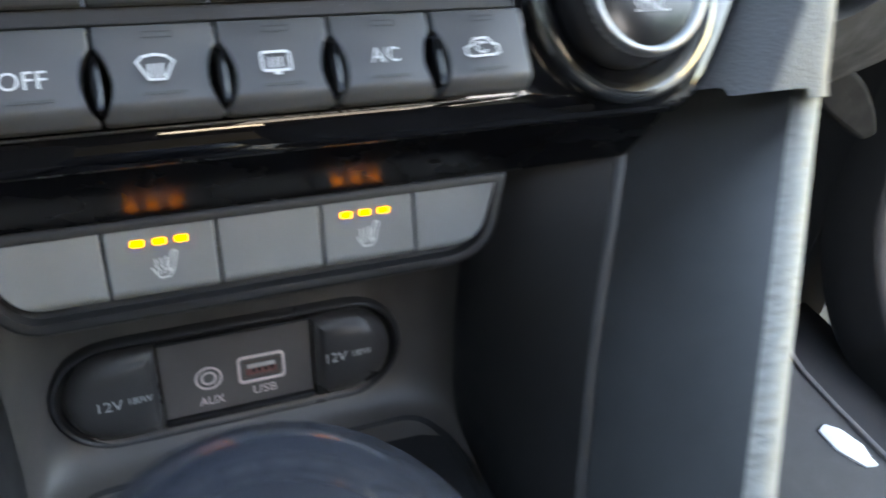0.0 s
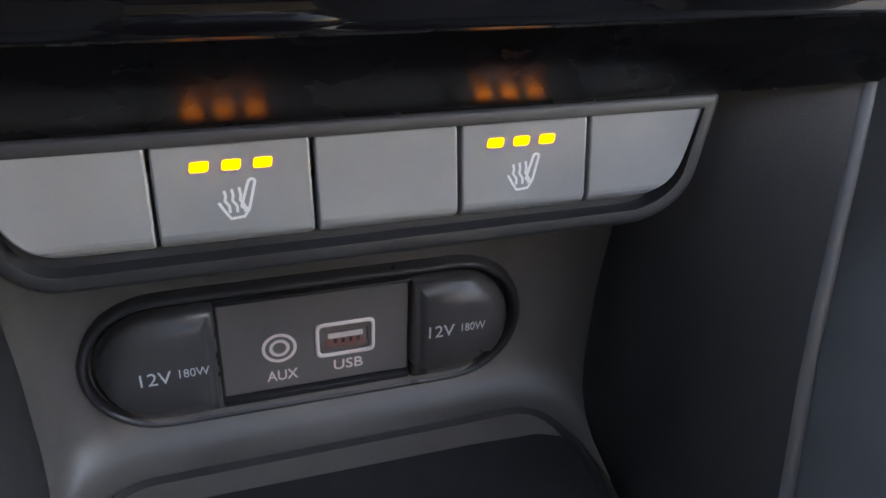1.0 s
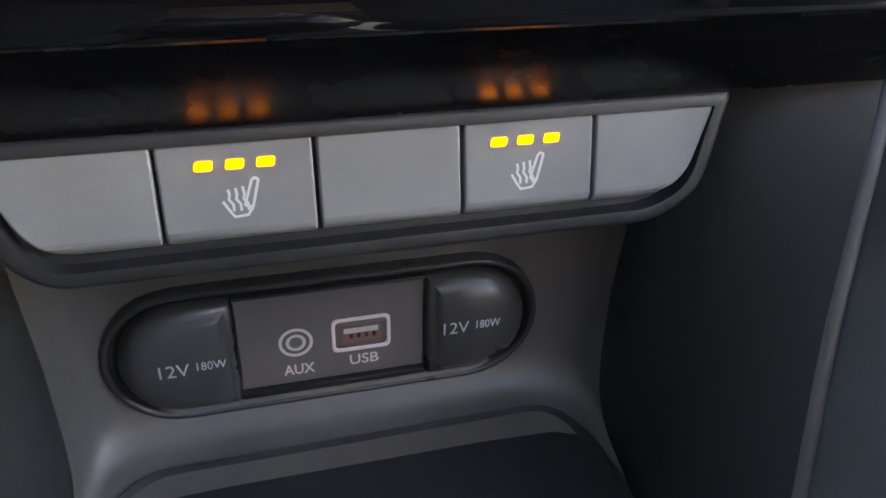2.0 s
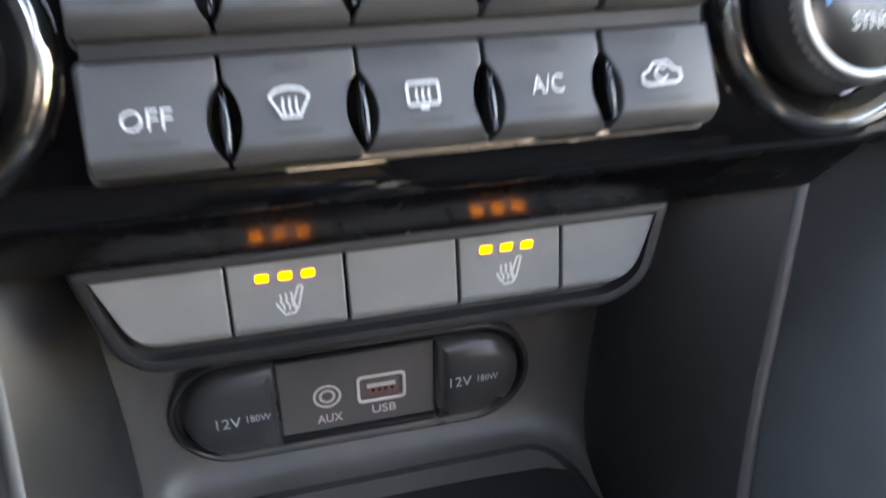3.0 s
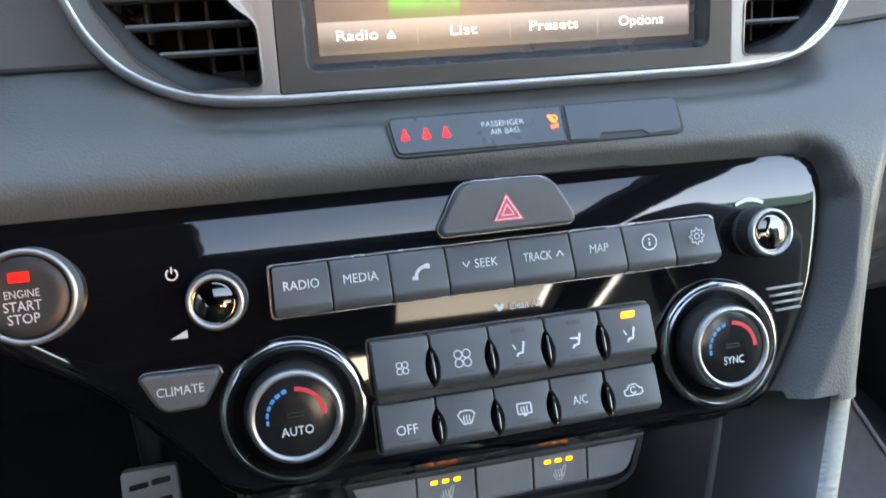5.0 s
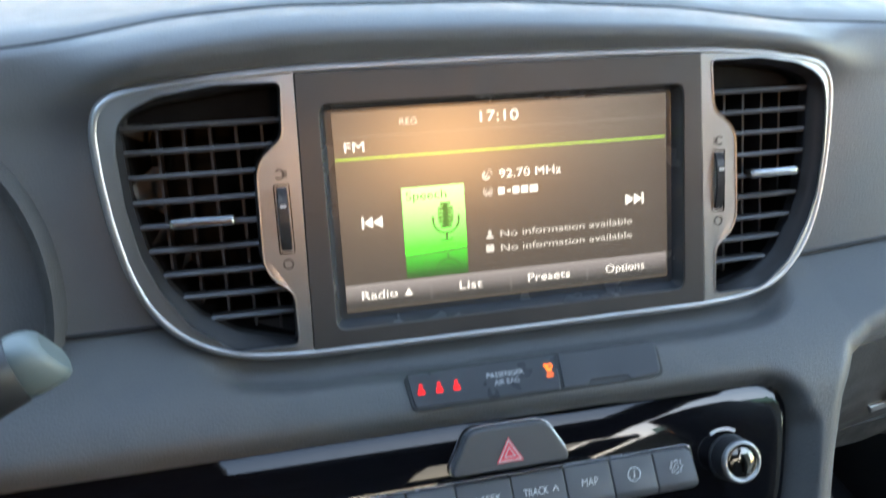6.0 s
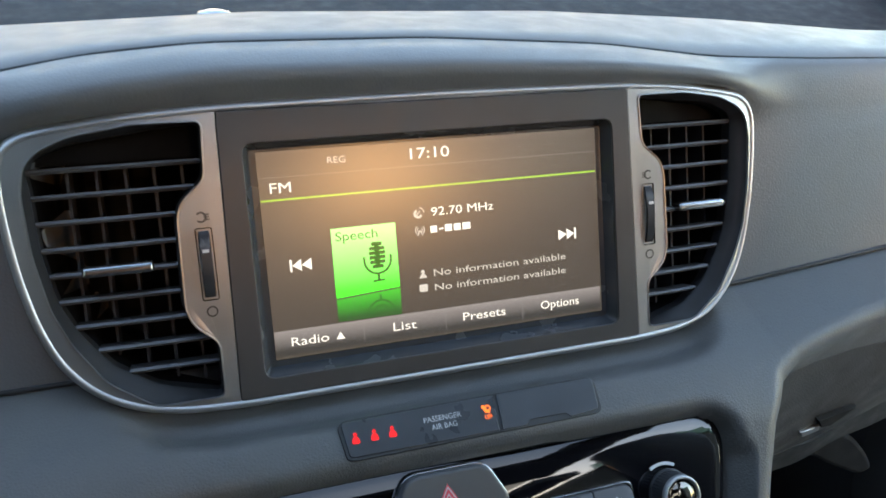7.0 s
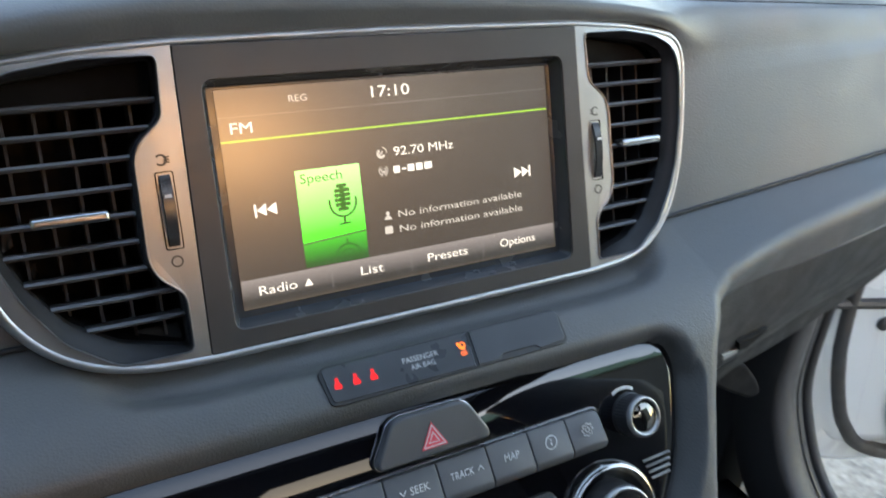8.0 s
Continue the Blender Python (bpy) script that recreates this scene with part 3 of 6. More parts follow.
# ---- screen, its bezel, vents and their surround ----
BEZEL_EDGE = [(-0.1050, 0.0002), (0.1050, 0.0002), (0.1027, 0.1316), (-0.1027, 0.1316)]


def swept_back(u):
    return -0.006 * max(0.0, (abs(u) - 0.10) / 0.085) ** 2


def bent(me_or_bm):
    """Bends the surround's ends back towards the doors."""
    inv = B.inverted()
    for v in me_or_bm.vertices if hasattr(me_or_bm, "vertices") else me_or_bm.verts:
        q = inv @ v.co
        v.co = B @ Vector((q.x, q.y, q.z + swept_back(q.x)))
    return me_or_bm


surround = thing("vent_surround", "satin silver surround trim framing screen and air vents", "trim", 0, 0.02, 0.0)
bm = bmesh.new()
loops = [[(u, v, -0.016) for u, v in inset(OUTER, -0.0010)], [(u, v, -0.0065) for u, v in inset(OUTER, -0.0008)], [(u, v, -0.0025) for u, v in OUTER], [(u, v, 0.0000) for u, v in inset(OUTER, 0.0010)], [(u, v, 0.0013) for u, v in inset(OUTER, 0.0021)], [(u, v, 0.0017) for u, v in inset(OUTER, 0.0031)], [(u, v, 0.0013) for u, v in inset(OUTER, 0.0040)], [(u, v, 0.0002) for u, v in inset(OUTER, 0.0046)]]
loft(loops, B, cap_last=False, bm=bm)
# Brighter than the face's silver: light on the roll is put into the colour.
part("rolled_edge", bent(bm), material("rolled_silver_lit", (0.50, 0.50, 0.505), 0.44, metal=0.9, vary=0.06), surround, sharp=70)
part("face", bent(outline_mesh([inset(OUTER, 0.0024), MOUTH_R, MOUTH_L, rounded(BEZEL_EDGE, 0.001, 2)], -0.004, 0.0008, 0.0003, B)), SATIN, surround, sharp=40)

screen_unit = thing("infotainment_screen", "infotainment touchscreen in a dark brown bezel, radio page lit", "screen", 0, 0.0, 0.0)
RECESS = rect(-0.0928, 0.0088, 0.0928, 0.1166, 0.005)
part("bezel", outline_mesh([rounded(inset(BEZEL_EDGE, 0.0002), 0.001, 2), RECESS], -0.012, 0.0012, 0.0005, B), BEZEL, screen_unit, "dark brown matte bezel")
part("recess", loft([[(u, v, 0.0008) for u, v in inset(ccw(RECESS), -0.0004)], [(u, v, -0.0010) for u, v in inset(ccw(RECESS), 0.0005)], [(u, v, -0.0066) for u, v in inset(ccw(RECESS), 0.0030)]], B, cap_last=True), material("recess_plastic", (0.032, 0.036, 0.042), 0.25, vary=0.1), screen_unit, "glossy dark recess", sharp=30)
display = part("display", plate(rect(-0.0868, 0.0150, 0.0868, 0.1125, 0.0005), -0.0068, -0.0062, 0.0001, B), UI_BLACK, screen_unit, "lit display showing a radio page")
UN = -0.0061
part("header_line", Drawing(B, UN).poly(rect(-0.0865, 0.0897, 0.0860, 0.0905)).bm, UI_LINE, display, "bright green line")
part("header_edge", Drawing(B, UN).poly(rect(-0.0865, 0.1004, 0.0860, 0.1006)).bm, UI_DIVIDER, display)
BAR_LO, BAR_HI = (B @ Vector((0, 0.0165, 0))).z, (B @ Vector((0, 0.0285, 0))).z
part("menu_bar", Drawing(B, UN - 0.00005).poly(rect(-0.0866, 0.0165, 0.0860, 0.0285)).bm, gradient("ui_menu_bar", BAR_LO, BAR_HI, (0.03, 0.028, 0.026), (0.26, 0.24, 0.24), 0.16), display, "grey menu bar")
for text, u, v, h, w in (("REG", -0.0500, 0.1066, 0.0030, 0.0086), ("17:10", -0.0040, 0.1066, 0.0052, 0.0200), ("FM", -0.0770, 0.0957, 0.0048, 0.0096), ("92.70 MHz", 0.0110, 0.0777, 0.0042, 0.0330),
                         ("No information available", 0.0301, 0.0473, 0.0034, 0.0728), ("No information available", 0.0300, 0.0399, 0.0034, 0.0726),
                         ("Radio", -0.0700, 0.0228, 0.0042, 0.0178), ("List", -0.0231, 0.0228, 0.0042, 0.0120), ("Presets", 0.0191, 0.0228, 0.0042, 0.0232), ("Options", 0.0619, 0.0228, 0.0042, 0.0222)):
    part("lettering", lettering(text, u, v, UN + 0.0002, B, h, w, bold=0.0), UI_WHITE if h > 0.0035 else UI_GREY, display, "white screen lettering")
marks = Drawing(B, UN)
for k, (a, b) in enumerate(((-0.0064, -0.0030), (-0.0018, 0.0004), (0.0012, 0.0048), (0.0058, 0.0094), (0.0104, 0.0146))):
    marks.poly(rect(a, 0.0672 if k != 1 else 0.0684, b, 0.0706 if k != 1 else 0.0692))
part("station_bars", marks.bm, UI_WHITE, display, "white bars")
for u in (-0.0438, -0.0018, 0.0403):
    part("divider", Drawing(B, UN + 0.00005).poly(rect(u - 0.00015, 0.0175, u + 0.00015, 0.0283)).bm, UI_DIVIDER, display)
part("menu_arrow", Drawing(B, UN).poly([(-0.0575, 0.0208), (-0.0533, 0.0208), (-0.0554, 0.0243)]).bm, UI_WHITE, display)
prev = Drawing(B, UN).poly(rect(-0.0762, 0.0560, -0.0752, 0.0618)).poly([(-0.0751, 0.0589), (-0.0708, 0.0561), (-0.0708, 0.0617)]).poly([(-0.0707, 0.0589), (-0.0660, 0.0561), (-0.0660, 0.0617)])
part("previous_arrows", prev.bm, UI_WHITE, display)
nxt = Drawing(B, UN).poly(rect(0.0722, 0.0558, 0.0732, 0.0616)).poly([(0.0721, 0.0587), (0.0678, 0.0559), (0.0678, 0.0615)]).poly([(0.0677, 0.0587), (0.0630, 0.0559), (0.0630, 0.0615)])
part("next_arrows", nxt.bm, UI_WHITE, display)
dish = Drawing(B, UN).arc(-0.0122, 0.0772, 0.0017, 110, 340, 0.0012).arc(-0.0118, 0.0776, 0.0026, 0, 80, 0.0005).stroke([(-0.0132, 0.0762), (-0.0112, 0.0784)], 0.0006)
part("dish_icon", dish.bm, UI_GREY, display)
mast = Drawing(B, UN).stroke([(-0.0118, 0.0690), (-0.0131, 0.0664)], 0.0005).stroke([(-0.0118, 0.0690), (-0.0105, 0.0664)], 0.0005).arc(-0.0118, 0.0692, 0.0012, -60, 60, 0.0004).arc(-0.0118, 0.0692, 0.0012, 120, 240, 0.0004).arc(-0.0118, 0.0692, 0.0023, -50, 50, 0.0004).arc(-0.0118, 0.0692, 0.0023, 130, 230, 0.0004)
part("mast_icon", mast.bm, UI_GREY, display)
figure = Drawing(B, UN).poly(disc(-0.0119, 0.0483, 0.0010, 14)).poly([(-0.0140, 0.0452), (-0.0098, 0.0452), (-0.0103, 0.0462), (-0.0114, 0.0474), (-0.0124, 0.0474), (-0.0135, 0.0462)])
part("artist_icon", figure.bm, UI_GREY, display)
part("title_icon", Drawing(B, UN).poly(rect(-0.0142, 0.0383, -0.0100, 0.0420, 0.0005)).bm, UI_GREY, display)
zt = [(B @ Vector((0, v, 0))).z for v in (0.0420, 0.0740, 0.0285, 0.0420)]
art = part("album_tile", Drawing(B, UN).poly([(-0.0557, 0.0742), (-0.0241, 0.0742), (-0.0241, 0.0426), (-0.0557, 0.0406)]).bm, gradient("ui_tile", zt[0], zt[1], (0.02, 0.75, 0.02), (0.36, 0.95, 0.28), 0.21), display, "bright green tile")
part("tile_reflection", Drawing(B, UN).poly([(-0.0557, 0.0398), (-0.0241, 0.0418), (-0.0241, 0.0287), (-0.0557, 0.0292)]).bm, gradient("ui_tile_low", zt[2], zt[3], (0.01, 0.07, 0.01), (0.02, 0.50, 0.02), 0.16), display)
part("tile_word", lettering("Speech", -0.0435, 0.0703, UN + 0.0003, B, 0.0044, 0.0205), UI_DARK_GREEN, display)
mic = Drawing(B, UN + 0.0001)
MU = -0.0342
for k, w in enumerate((0.0026, 0.0038, 0.0040, 0.0040, 0.0038, 0.0028)):
    mic.poly(rect(MU - w, 0.0640 - 0.0022 * k, MU + w, 0.0658 - 0.0022 * k, 0.0005))
mic.poly(rect(MU - 0.0012, 0.0536, MU + 0.0012, 0.0652))
mic.arc(MU, 0.0570, 0.0066, 180, 360, 0.0011).stroke([(MU - 0.0066, 0.0570), (MU - 0.0066, 0.0590)], 0.0011).stroke([(MU + 0.0066, 0.0570), (MU + 0.0066, 0.0590)], 0.0011).stroke([(MU, 0.0504), (MU, 0.0472)], 0.0012).stroke([(MU - 0.0030, 0.0468), (MU + 0.0030, 0.0471)], 0.0010)
part("microphone_icon", mic.bm, UI_DARK_GREEN, display)
part("microphone_reflection", Drawing(B, UN + 0.0001).stroke([(-0.0342, 0.0400), (-0.0342, 0.0372)], 0.0010).arc(-0.0342, 0.0306, 0.0066, 10, 170, 0.0010).arc(-0.0342, 0.0306, 0.0040, 0, 180, 0.0009).bm, UI_DARK_GREEN, display)


VANE_U = 0.1190


def air_vent(side):
    """One centre vent: deep housing, slanted slats, upright vanes behind, a chrome slider tab and a thumbwheel."""
    vent = thing("air_vent", "black dashboard air vent with slats and chrome slider tab", "air vent", side * 0.148, 0.02, 0.03, group="centre air vents")
    m = B @ Matrix.Diagonal((side, 1, 1, 1))

    def flipped(bm):
        if side < 0:
            bmesh.ops.reverse_faces(bm, faces=bm.faces[:])
        return bm

    back = lambda u, v: swept_back(u)
    edge, mouth, throat = broadened(OPEN_R, side, 0.0040), broadened(MOUTH_R, side, 0.0015), broadened(THROAT, side, 0.0068)
    loops = [[(u, v, 0.0003) for u, v in inset(mouth, -0.0004)], [(u, v, 0.0014) for u, v in inset(mouth, -0.0001)], [(u, v, 0.0015) for u, v in inset(mouth, 0.0004)], [(u, v, 0.0004) for u, v in inset(mouth, 0.0008)]]
    part("edge_line", flipped(loft(loops, m, cap_last=False, lift=back)), SATIN, vent, "thin bright edge", sharp=50)
    loops = [[(u, v, 0.0008) for u, v in inset(mouth, 0.0004)], [(u, v, -0.0006) for u, v in inset(mouth, 0.0009)], [(u, v, -0.0024) for u, v in inset(edge, 0.0004)], [(u, v, -0.0052) for u, v in inset(throat, 0.0004)], [(u, v, -0.0066) for u, v in inset(throat, 0.0010)]]
    part("flare", flipped(loft(loops, m, cap_last=False, lift=back)), FLARE, vent, "dark grey flared mouth", sharp=60)
    loops = [[(u, v, -0.0064) for u, v in inset(throat, 0.0008)], [(u, v, -0.0130) for u, v in inset(throat, 0.0014)]]
    part("housing", flipped(loft(loops, m, cap_last=False, lift=back)), DARK, vent, sharp=50)
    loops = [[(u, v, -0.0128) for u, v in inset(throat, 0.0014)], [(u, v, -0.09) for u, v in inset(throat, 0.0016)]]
    part("duct", flipped(loft(loops, m, cap_last=True, lift=back)), SHADE_BLACK, vent, sharp=50)
    inner = inset(throat, 0.0010)

    def span(v):
        hits = []
        for i in range(len(inner)):
            (x0, y0), (x1, y1) = inner[i - 1], inner[i]
            if (y0 > v) != (y1 > v):
                hits.append(x0 + (x1 - x0) * (v - y0) / (y1 - y0))
        return (min(hits), max(hits)) if len(hits) >= 2 else None

    for v in (0.1110, 0.0998, 0.0884, 0.0767, 0.0652, 0.0536, 0.0418, 0.0305, 0.0192):
        ends = span(v)
        u0, u1 = ends
        rows = []
        for k in range(7):
            u = u0 + (u1 - u0) * k / 6
            z = swept_back(u)
            rows.append([(u, v - 0.0012, -0.0076 + z), (u, v + 0.0000, -0.0066 + z), (u, v + 0.0010, -0.0074 + z), (u, v + 0.0004, -0.0185 + z), (u, v - 0.0016, -0.0185 + z), (u, v - 0.0014, -0.0084 + z)])
        part("slat", flipped(loft(rows, m, cap_first=True)), SLAT, vent, sharp=45)
    crown = [(u, v) for u, v in inner if v > 0.1128]
    low, high = span(0.1128)
    crown = ccw(sorted(crown + [(low, 0.1128), (high, 0.1128)], key=lambda q: math.atan2(q[1] - 0.1135, q[0] - 0.140)))
    part("blank", flipped(loft([[(u, v, -0.022) for u, v in crown], [(u, v, -0.0185) for u, v in crown]], m, lift=back)), SHADE_BLACK, vent, "dark blanking piece")
    for k in range(5):
        u = VANE_U + 0.0122 * k
        vs = [v for v in np.arange(0.006, 0.126, 0.002) if span(v) and span(v)[0] < u < span(v)[1]]
        if len(vs) > 5:
            lo, hi = float(min(vs)), min(0.1115, float(max(vs)))
            rows = []
            for v in (lo, hi):
                rows.append([(u - 0.0006, v, -0.0215), (u + 0.0006, v, -0.0215), (u + 0.0006, v, -0.036), (u - 0.0006, v, -0.036)])
            part("vane", flipped(loft(rows, m, cap_first=True, lift=back)), VANE, vent)
    tab = rounded([(0.1350, 0.0641), (0.1645, 0.0643), (0.1641, 0.0688), (0.1353, 0.0686)], 0.0016, 3)
    part("slider_tab", flipped(plate(tab, -0.010, -0.0026, 0.0016, m)), CHROME, vent, "brushed chrome slider tab")
    # thumbwheel in its slot on the silver face
    slot = rect(0.1092, 0.0488, 0.1166, 0.0815, 0.0012)
    wheel_well = part("thumbwheel_slot", flipped(loft([[(u, v, 0.0011) for u, v in ccw(slot)], [(u, v, 0.0005) for u, v in inset(ccw(slot), 0.0006)]], m)), SHADE_BLACK, vent)
    rows = []
    for k in range(15):
        a = radians(-60 + 120 * k / 14)
        v, n = 0.0652 + 0.0172 * math.sin(a), 0.0056 * math.cos(a) - 0.0018
        ridge = 0.0002 if k % 2 else 0
        rows.append([(0.1104, v, n - 0.001), (0.1108, v, n + ridge), (0.1150, v, n + ridge), (0.1154, v, n - 0.001)])
    part("thumbwheel", flipped(loft(rows, m, cap_first=False, cap_last=False, closed=False)), material("wheel_plastic", (0.03, 0.03, 0.032), 0.24, vary=0.1), vent, "black ribbed thumbwheel")
    part("wheel_mark", flipped(Drawing(m, 0.0040).poly(rect(0.1115, 0.0708, 0.1143, 0.0722)).bm), PRINT, vent)
    icon = Drawing(m, 0.0009).ring(0.1129, 0.0438, 0.0022, 0.0007, 20)
    part("closed_symbol", flipped(icon.bm), PRINT_DARK, vent)
    icon = Drawing(m, 0.0009).arc(0.1133, 0.0862, 0.0021, 40, 320, 0.0008)
    for q in (-0.0009, 0, 0.0009):
        icon.stroke([(0.1122, 0.0862 + q), (0.1098, 0.0862 + q * 1.3)], 0.0006)
    part("open_symbol", flipped(icon.bm), PRINT_DARK, vent)
    return vent


air_vent(-1)
air_vent(1)

# ---- indicator strip under the screen ----
A = plane(-0.0285, -0.0098, 58)  # on the shelf's slope
strip = thing("indicator_strip", "flush indicator strip with lit seat belt and air bag warnings", "indicator panel", 0, -0.03, -0.012)
edge = rounded([(-0.0650, -0.0092), (-0.0610, -0.0100), (0.0625, -0.0100), (0.0660, -0.0085), (0.0672, 0.0062), (0.0640, 0.0098), (-0.0640, 0.0098), (-0.0668, 0.0070)], 0.0025, 3)
edge = [(u * 0.976, v * 0.94 - 0.0003) for u, v in edge]
part("frame", plate(inset(ccw(edge), -0.0003), -0.006, 0.0011, 0.0004, A), SEAL, strip, "thin dark gap")
part("lamp_cover", plate([(u * 0.976, v * 0.94 - 0.0003) for u, v in rounded([(-0.0640, -0.0088), (0.0098, -0.0094), (0.0112, 0.0092), (-0.0655, 0.0090)], [0.0025, 0.0003, 0.0003, 0.0025], 3)], -0.004, 0.0017, 0.0005, A), material("strip_plastic", (0.045, 0.047, 0.052), 0.3, vary=0.08), strip)
cover = rounded([(0.0110, -0.0094), (0.0235, -0.0096), (0.0260, -0.0070), (0.0455, -0.0072), (0.0480, -0.0096), (0.0640, -0.0084), (0.0660, 0.0090), (0.0124, 0.0093)], [0.0003, 0.0008, 0.0008, 0.0008, 0.0008, 0.0025, 0.0025, 0.0003], 3)
cover = [(u * 0.976 + 0.0003, v * 0.94 - 0.0003) for u, v in cover]
part("blank_cover", plate(cover, -0.004, 0.0017, 0.0005, A), material("cover_plastic", (0.045, 0.047, 0.052), 0.35, vary=0.08), strip)
for u in (-0.0583, -0.0495, -0.0411):
    lamp = Drawing(A, 0.00175).poly(disc(u + 0.0001, 0.0017, 0.0009, 14)).poly(rounded([(u - 0.0018, -0.0026), (u + 0.0018, -0.0026), (u + 0.0017, -0.0008), (u + 0.0007, 0.0008), (u - 0.0007, 0.0008), (u - 0.0017, -0.0008)], 0.0006, 3))
    part("belt_lamp", lamp.bm, RED_LAMP, strip, "red lit seat belt symbol")
part("lettering", lettering("PASSENGER", -0.0163, 0.0022, 0.00175, A, 0.0026, 0.0185), PRINT_DIM, strip)
part("lettering", lettering("AIR BAG", -0.0163, -0.0017, 0.00175, A, 0.0026, 0.0125), PRINT_DIM, strip)
lamp = Drawing(A, 0.00175).poly(disc(0.0044, 0.0034, 0.0009, 12)).stroke([(0.0046, 0.0024), (0.0054, 0.0008), (0.0072, 0.0006)], 0.0011).ring(0.0066, 0.0026, 0.0012, 0.0006, 14)
part("air_bag_lamp", lamp.bm, ORANGE_LAMP, strip, "orange lit air bag symbol")
part("lettering", lettering("OFF", 0.0060, -0.0017, 0.00175, A, 0.0022, 0.0038), ORANGE_LAMP, strip)


# ---- radio and climate panel ----
PN = -0.006  # the gloss plate's face
panel = thing("climate_panel", "piano black radio and climate control panel with grey buttons", "control panel", -0.02, -0.06, -0.06)
face = ccw(PANEL)
bm = bmesh.new()
roll = lambda v: -0.0035 * (max(0.0, -0.1005 - v) / 0.0115) ** 2  # the plate rolls under along its lower edge
loops = [[(u, v, PN - 0.010) for u, v in inset(face, -0.0002)], [(u, v, PN - 0.0030) for u, v in face], [(u, v, PN - 0.0012) for u, v in inset(face, 0.0012)],
         [(u, v, PN - 0.0003) for u, v in inset(face, 0.0040)], [(u, v, PN - 0.0001) for u, v in inset(face, 0.0065)], [(u, v, PN) for u, v in inset(face, 0.0105)]]
loft(loops, Matrix.Identity(4), bm=bm)
# it bows back along its upper edge
bow = lambda v: -3.0 * max(0.0, v + 0.024) ** 2
for v in [-0.0245 + 0.0015 * k for k in range(23)] + [-0.1005 - 0.0015 * k for k in range(8)]:
    bmesh.ops.bisect_plane(bm, geom=bm.verts[:] + bm.edges[:] + bm.faces[:], plane_co=(0, v, 0), plane_no=(0, 1, 0), dist=1e-6)
bmesh.ops.bisect_plane(bm, geom=bm.verts[:] + bm.edges[:] + bm.faces[:], plane_co=(0, -0.1085, 0), plane_no=(0, -1, 0), dist=1e-6, clear_outer=True)
bmesh.ops.triangulate(bm, faces=[f for f in bm.faces if len(f.verts) > 4])
for vert in bm.verts:
    u, v, n = vert.co
    vert.co = H @ Vector((u, v, n + roll(v) + bow(v)))
part("gloss_plate", bm, GLOSS, panel, "mirror-gloss black plate", sharp=60)
# the plate's lower lip rolls under towards the seat switches
rows = []
for k in range(41):
    x = -0.136 + 0.226 * k / 40
    lo = H @ Vector((x, -0.1085, PN - 0.0003 + roll(-0.1085)))
    rows.append([lo] + [Vector((x, y, z)) for y, z in ((lo.y + 0.0007, lo.z - 0.0008), (-0.0930, lo.z - 0.0012), (-0.0921, -0.1314), (-0.0882, -0.1385), (-0.0857, -0.1429), (-0.0820, -0.1493), (-0.0815, -0.1502), (-0.060, -0.1530))])
part("lower_lip", grid(None, rows), material("lip_gloss", (0.002, 0.002, 0.003), 0.26, vary=0.1, spec=0.30), panel, sharp=70)


def leaning(v0, v1, low, high):
    """Raises a face from low at its top edge v1 to high at its lower edge v0."""
    return lambda u, v: low + (high - low) * (v1 - v) / (v1 - v0)


def curled(outline, n1, v0, reach, depth, lift):
    """A key with a flat sloping face whose lower edge, over that reach above v0, curls under by that depth."""
    bm = plate(outline, PN - 0.004, n1, 0.0005, Matrix.Identity(4))
    for k in range(6):
        bmesh.ops.bisect_plane(bm, geom=bm.verts[:] + bm.edges[:] + bm.faces[:], plane_co=(0, v0 + reach * (1 - k / 6.5), 0), plane_no=(0, 1, 0), dist=1e-6)
    bmesh.ops.triangulate(bm, faces=[f for f in bm.faces if len(f.verts) > 4])
    for vert in bm.verts:
        u, v, n = vert.co
        vert.co = H @ Vector((u, v, n + lift(u, v) - (depth * (max(0.0, v0 + reach - v) / reach) ** 1.7 if n > PN else 0.0)))
    return bm


def printed(owner, draw, mat=PRINT, name="symbol", label=""):
    return part(name, draw.bm if isinstance(draw, Drawing) else draw, mat, owner, label)


# hazard button in a thin chrome frame
haz = rounded([(-0.0478, -0.0152), (0.0090, -0.0152), (0.0098, -0.0115), (0.0018, 0.0028), (-0.0030, 0.0052), (-0.0335, 0.0056), (-0.0390, 0.0040), (-0.0485, -0.0118)], [0.002, 0.002, 0.002, 0.003, 0.002, 0.002, 0.003, 0.002], 3)
haz = ccw(haz)
hazard = part("hazard_button", plate(haz, PN - 0.004, 0.0005, 0.0012, H), BUTTON, panel, "dark hazard button")
part("chrome_frame", outline_mesh([inset(haz, -0.0009), inset(haz, -0.0001)], PN - 0.003, PN + 0.0022, 0.0003, H), material("frame_metal", (0.5, 0.5, 0.52), 0.2, metal=1.0), hazard)
tri = lambda s: [(-0.0200 + s * 0.0068 * a, -0.0076 + s * 0.0064 * b) for a, b in ((-1, -0.62), (1, -0.62), (0, 1.20))]
printed(hazard, Drawing(H, 0.0008).poly(tri(1.0)), HAZARD_RED, "red_triangle", "red warning triangle")
printed(hazard, Drawing(H, 0.00095).stroke(tri(0.80), 0.0009, True).stroke(tri(0.38), 0.0008, True), PRINT, "triangle_lines")

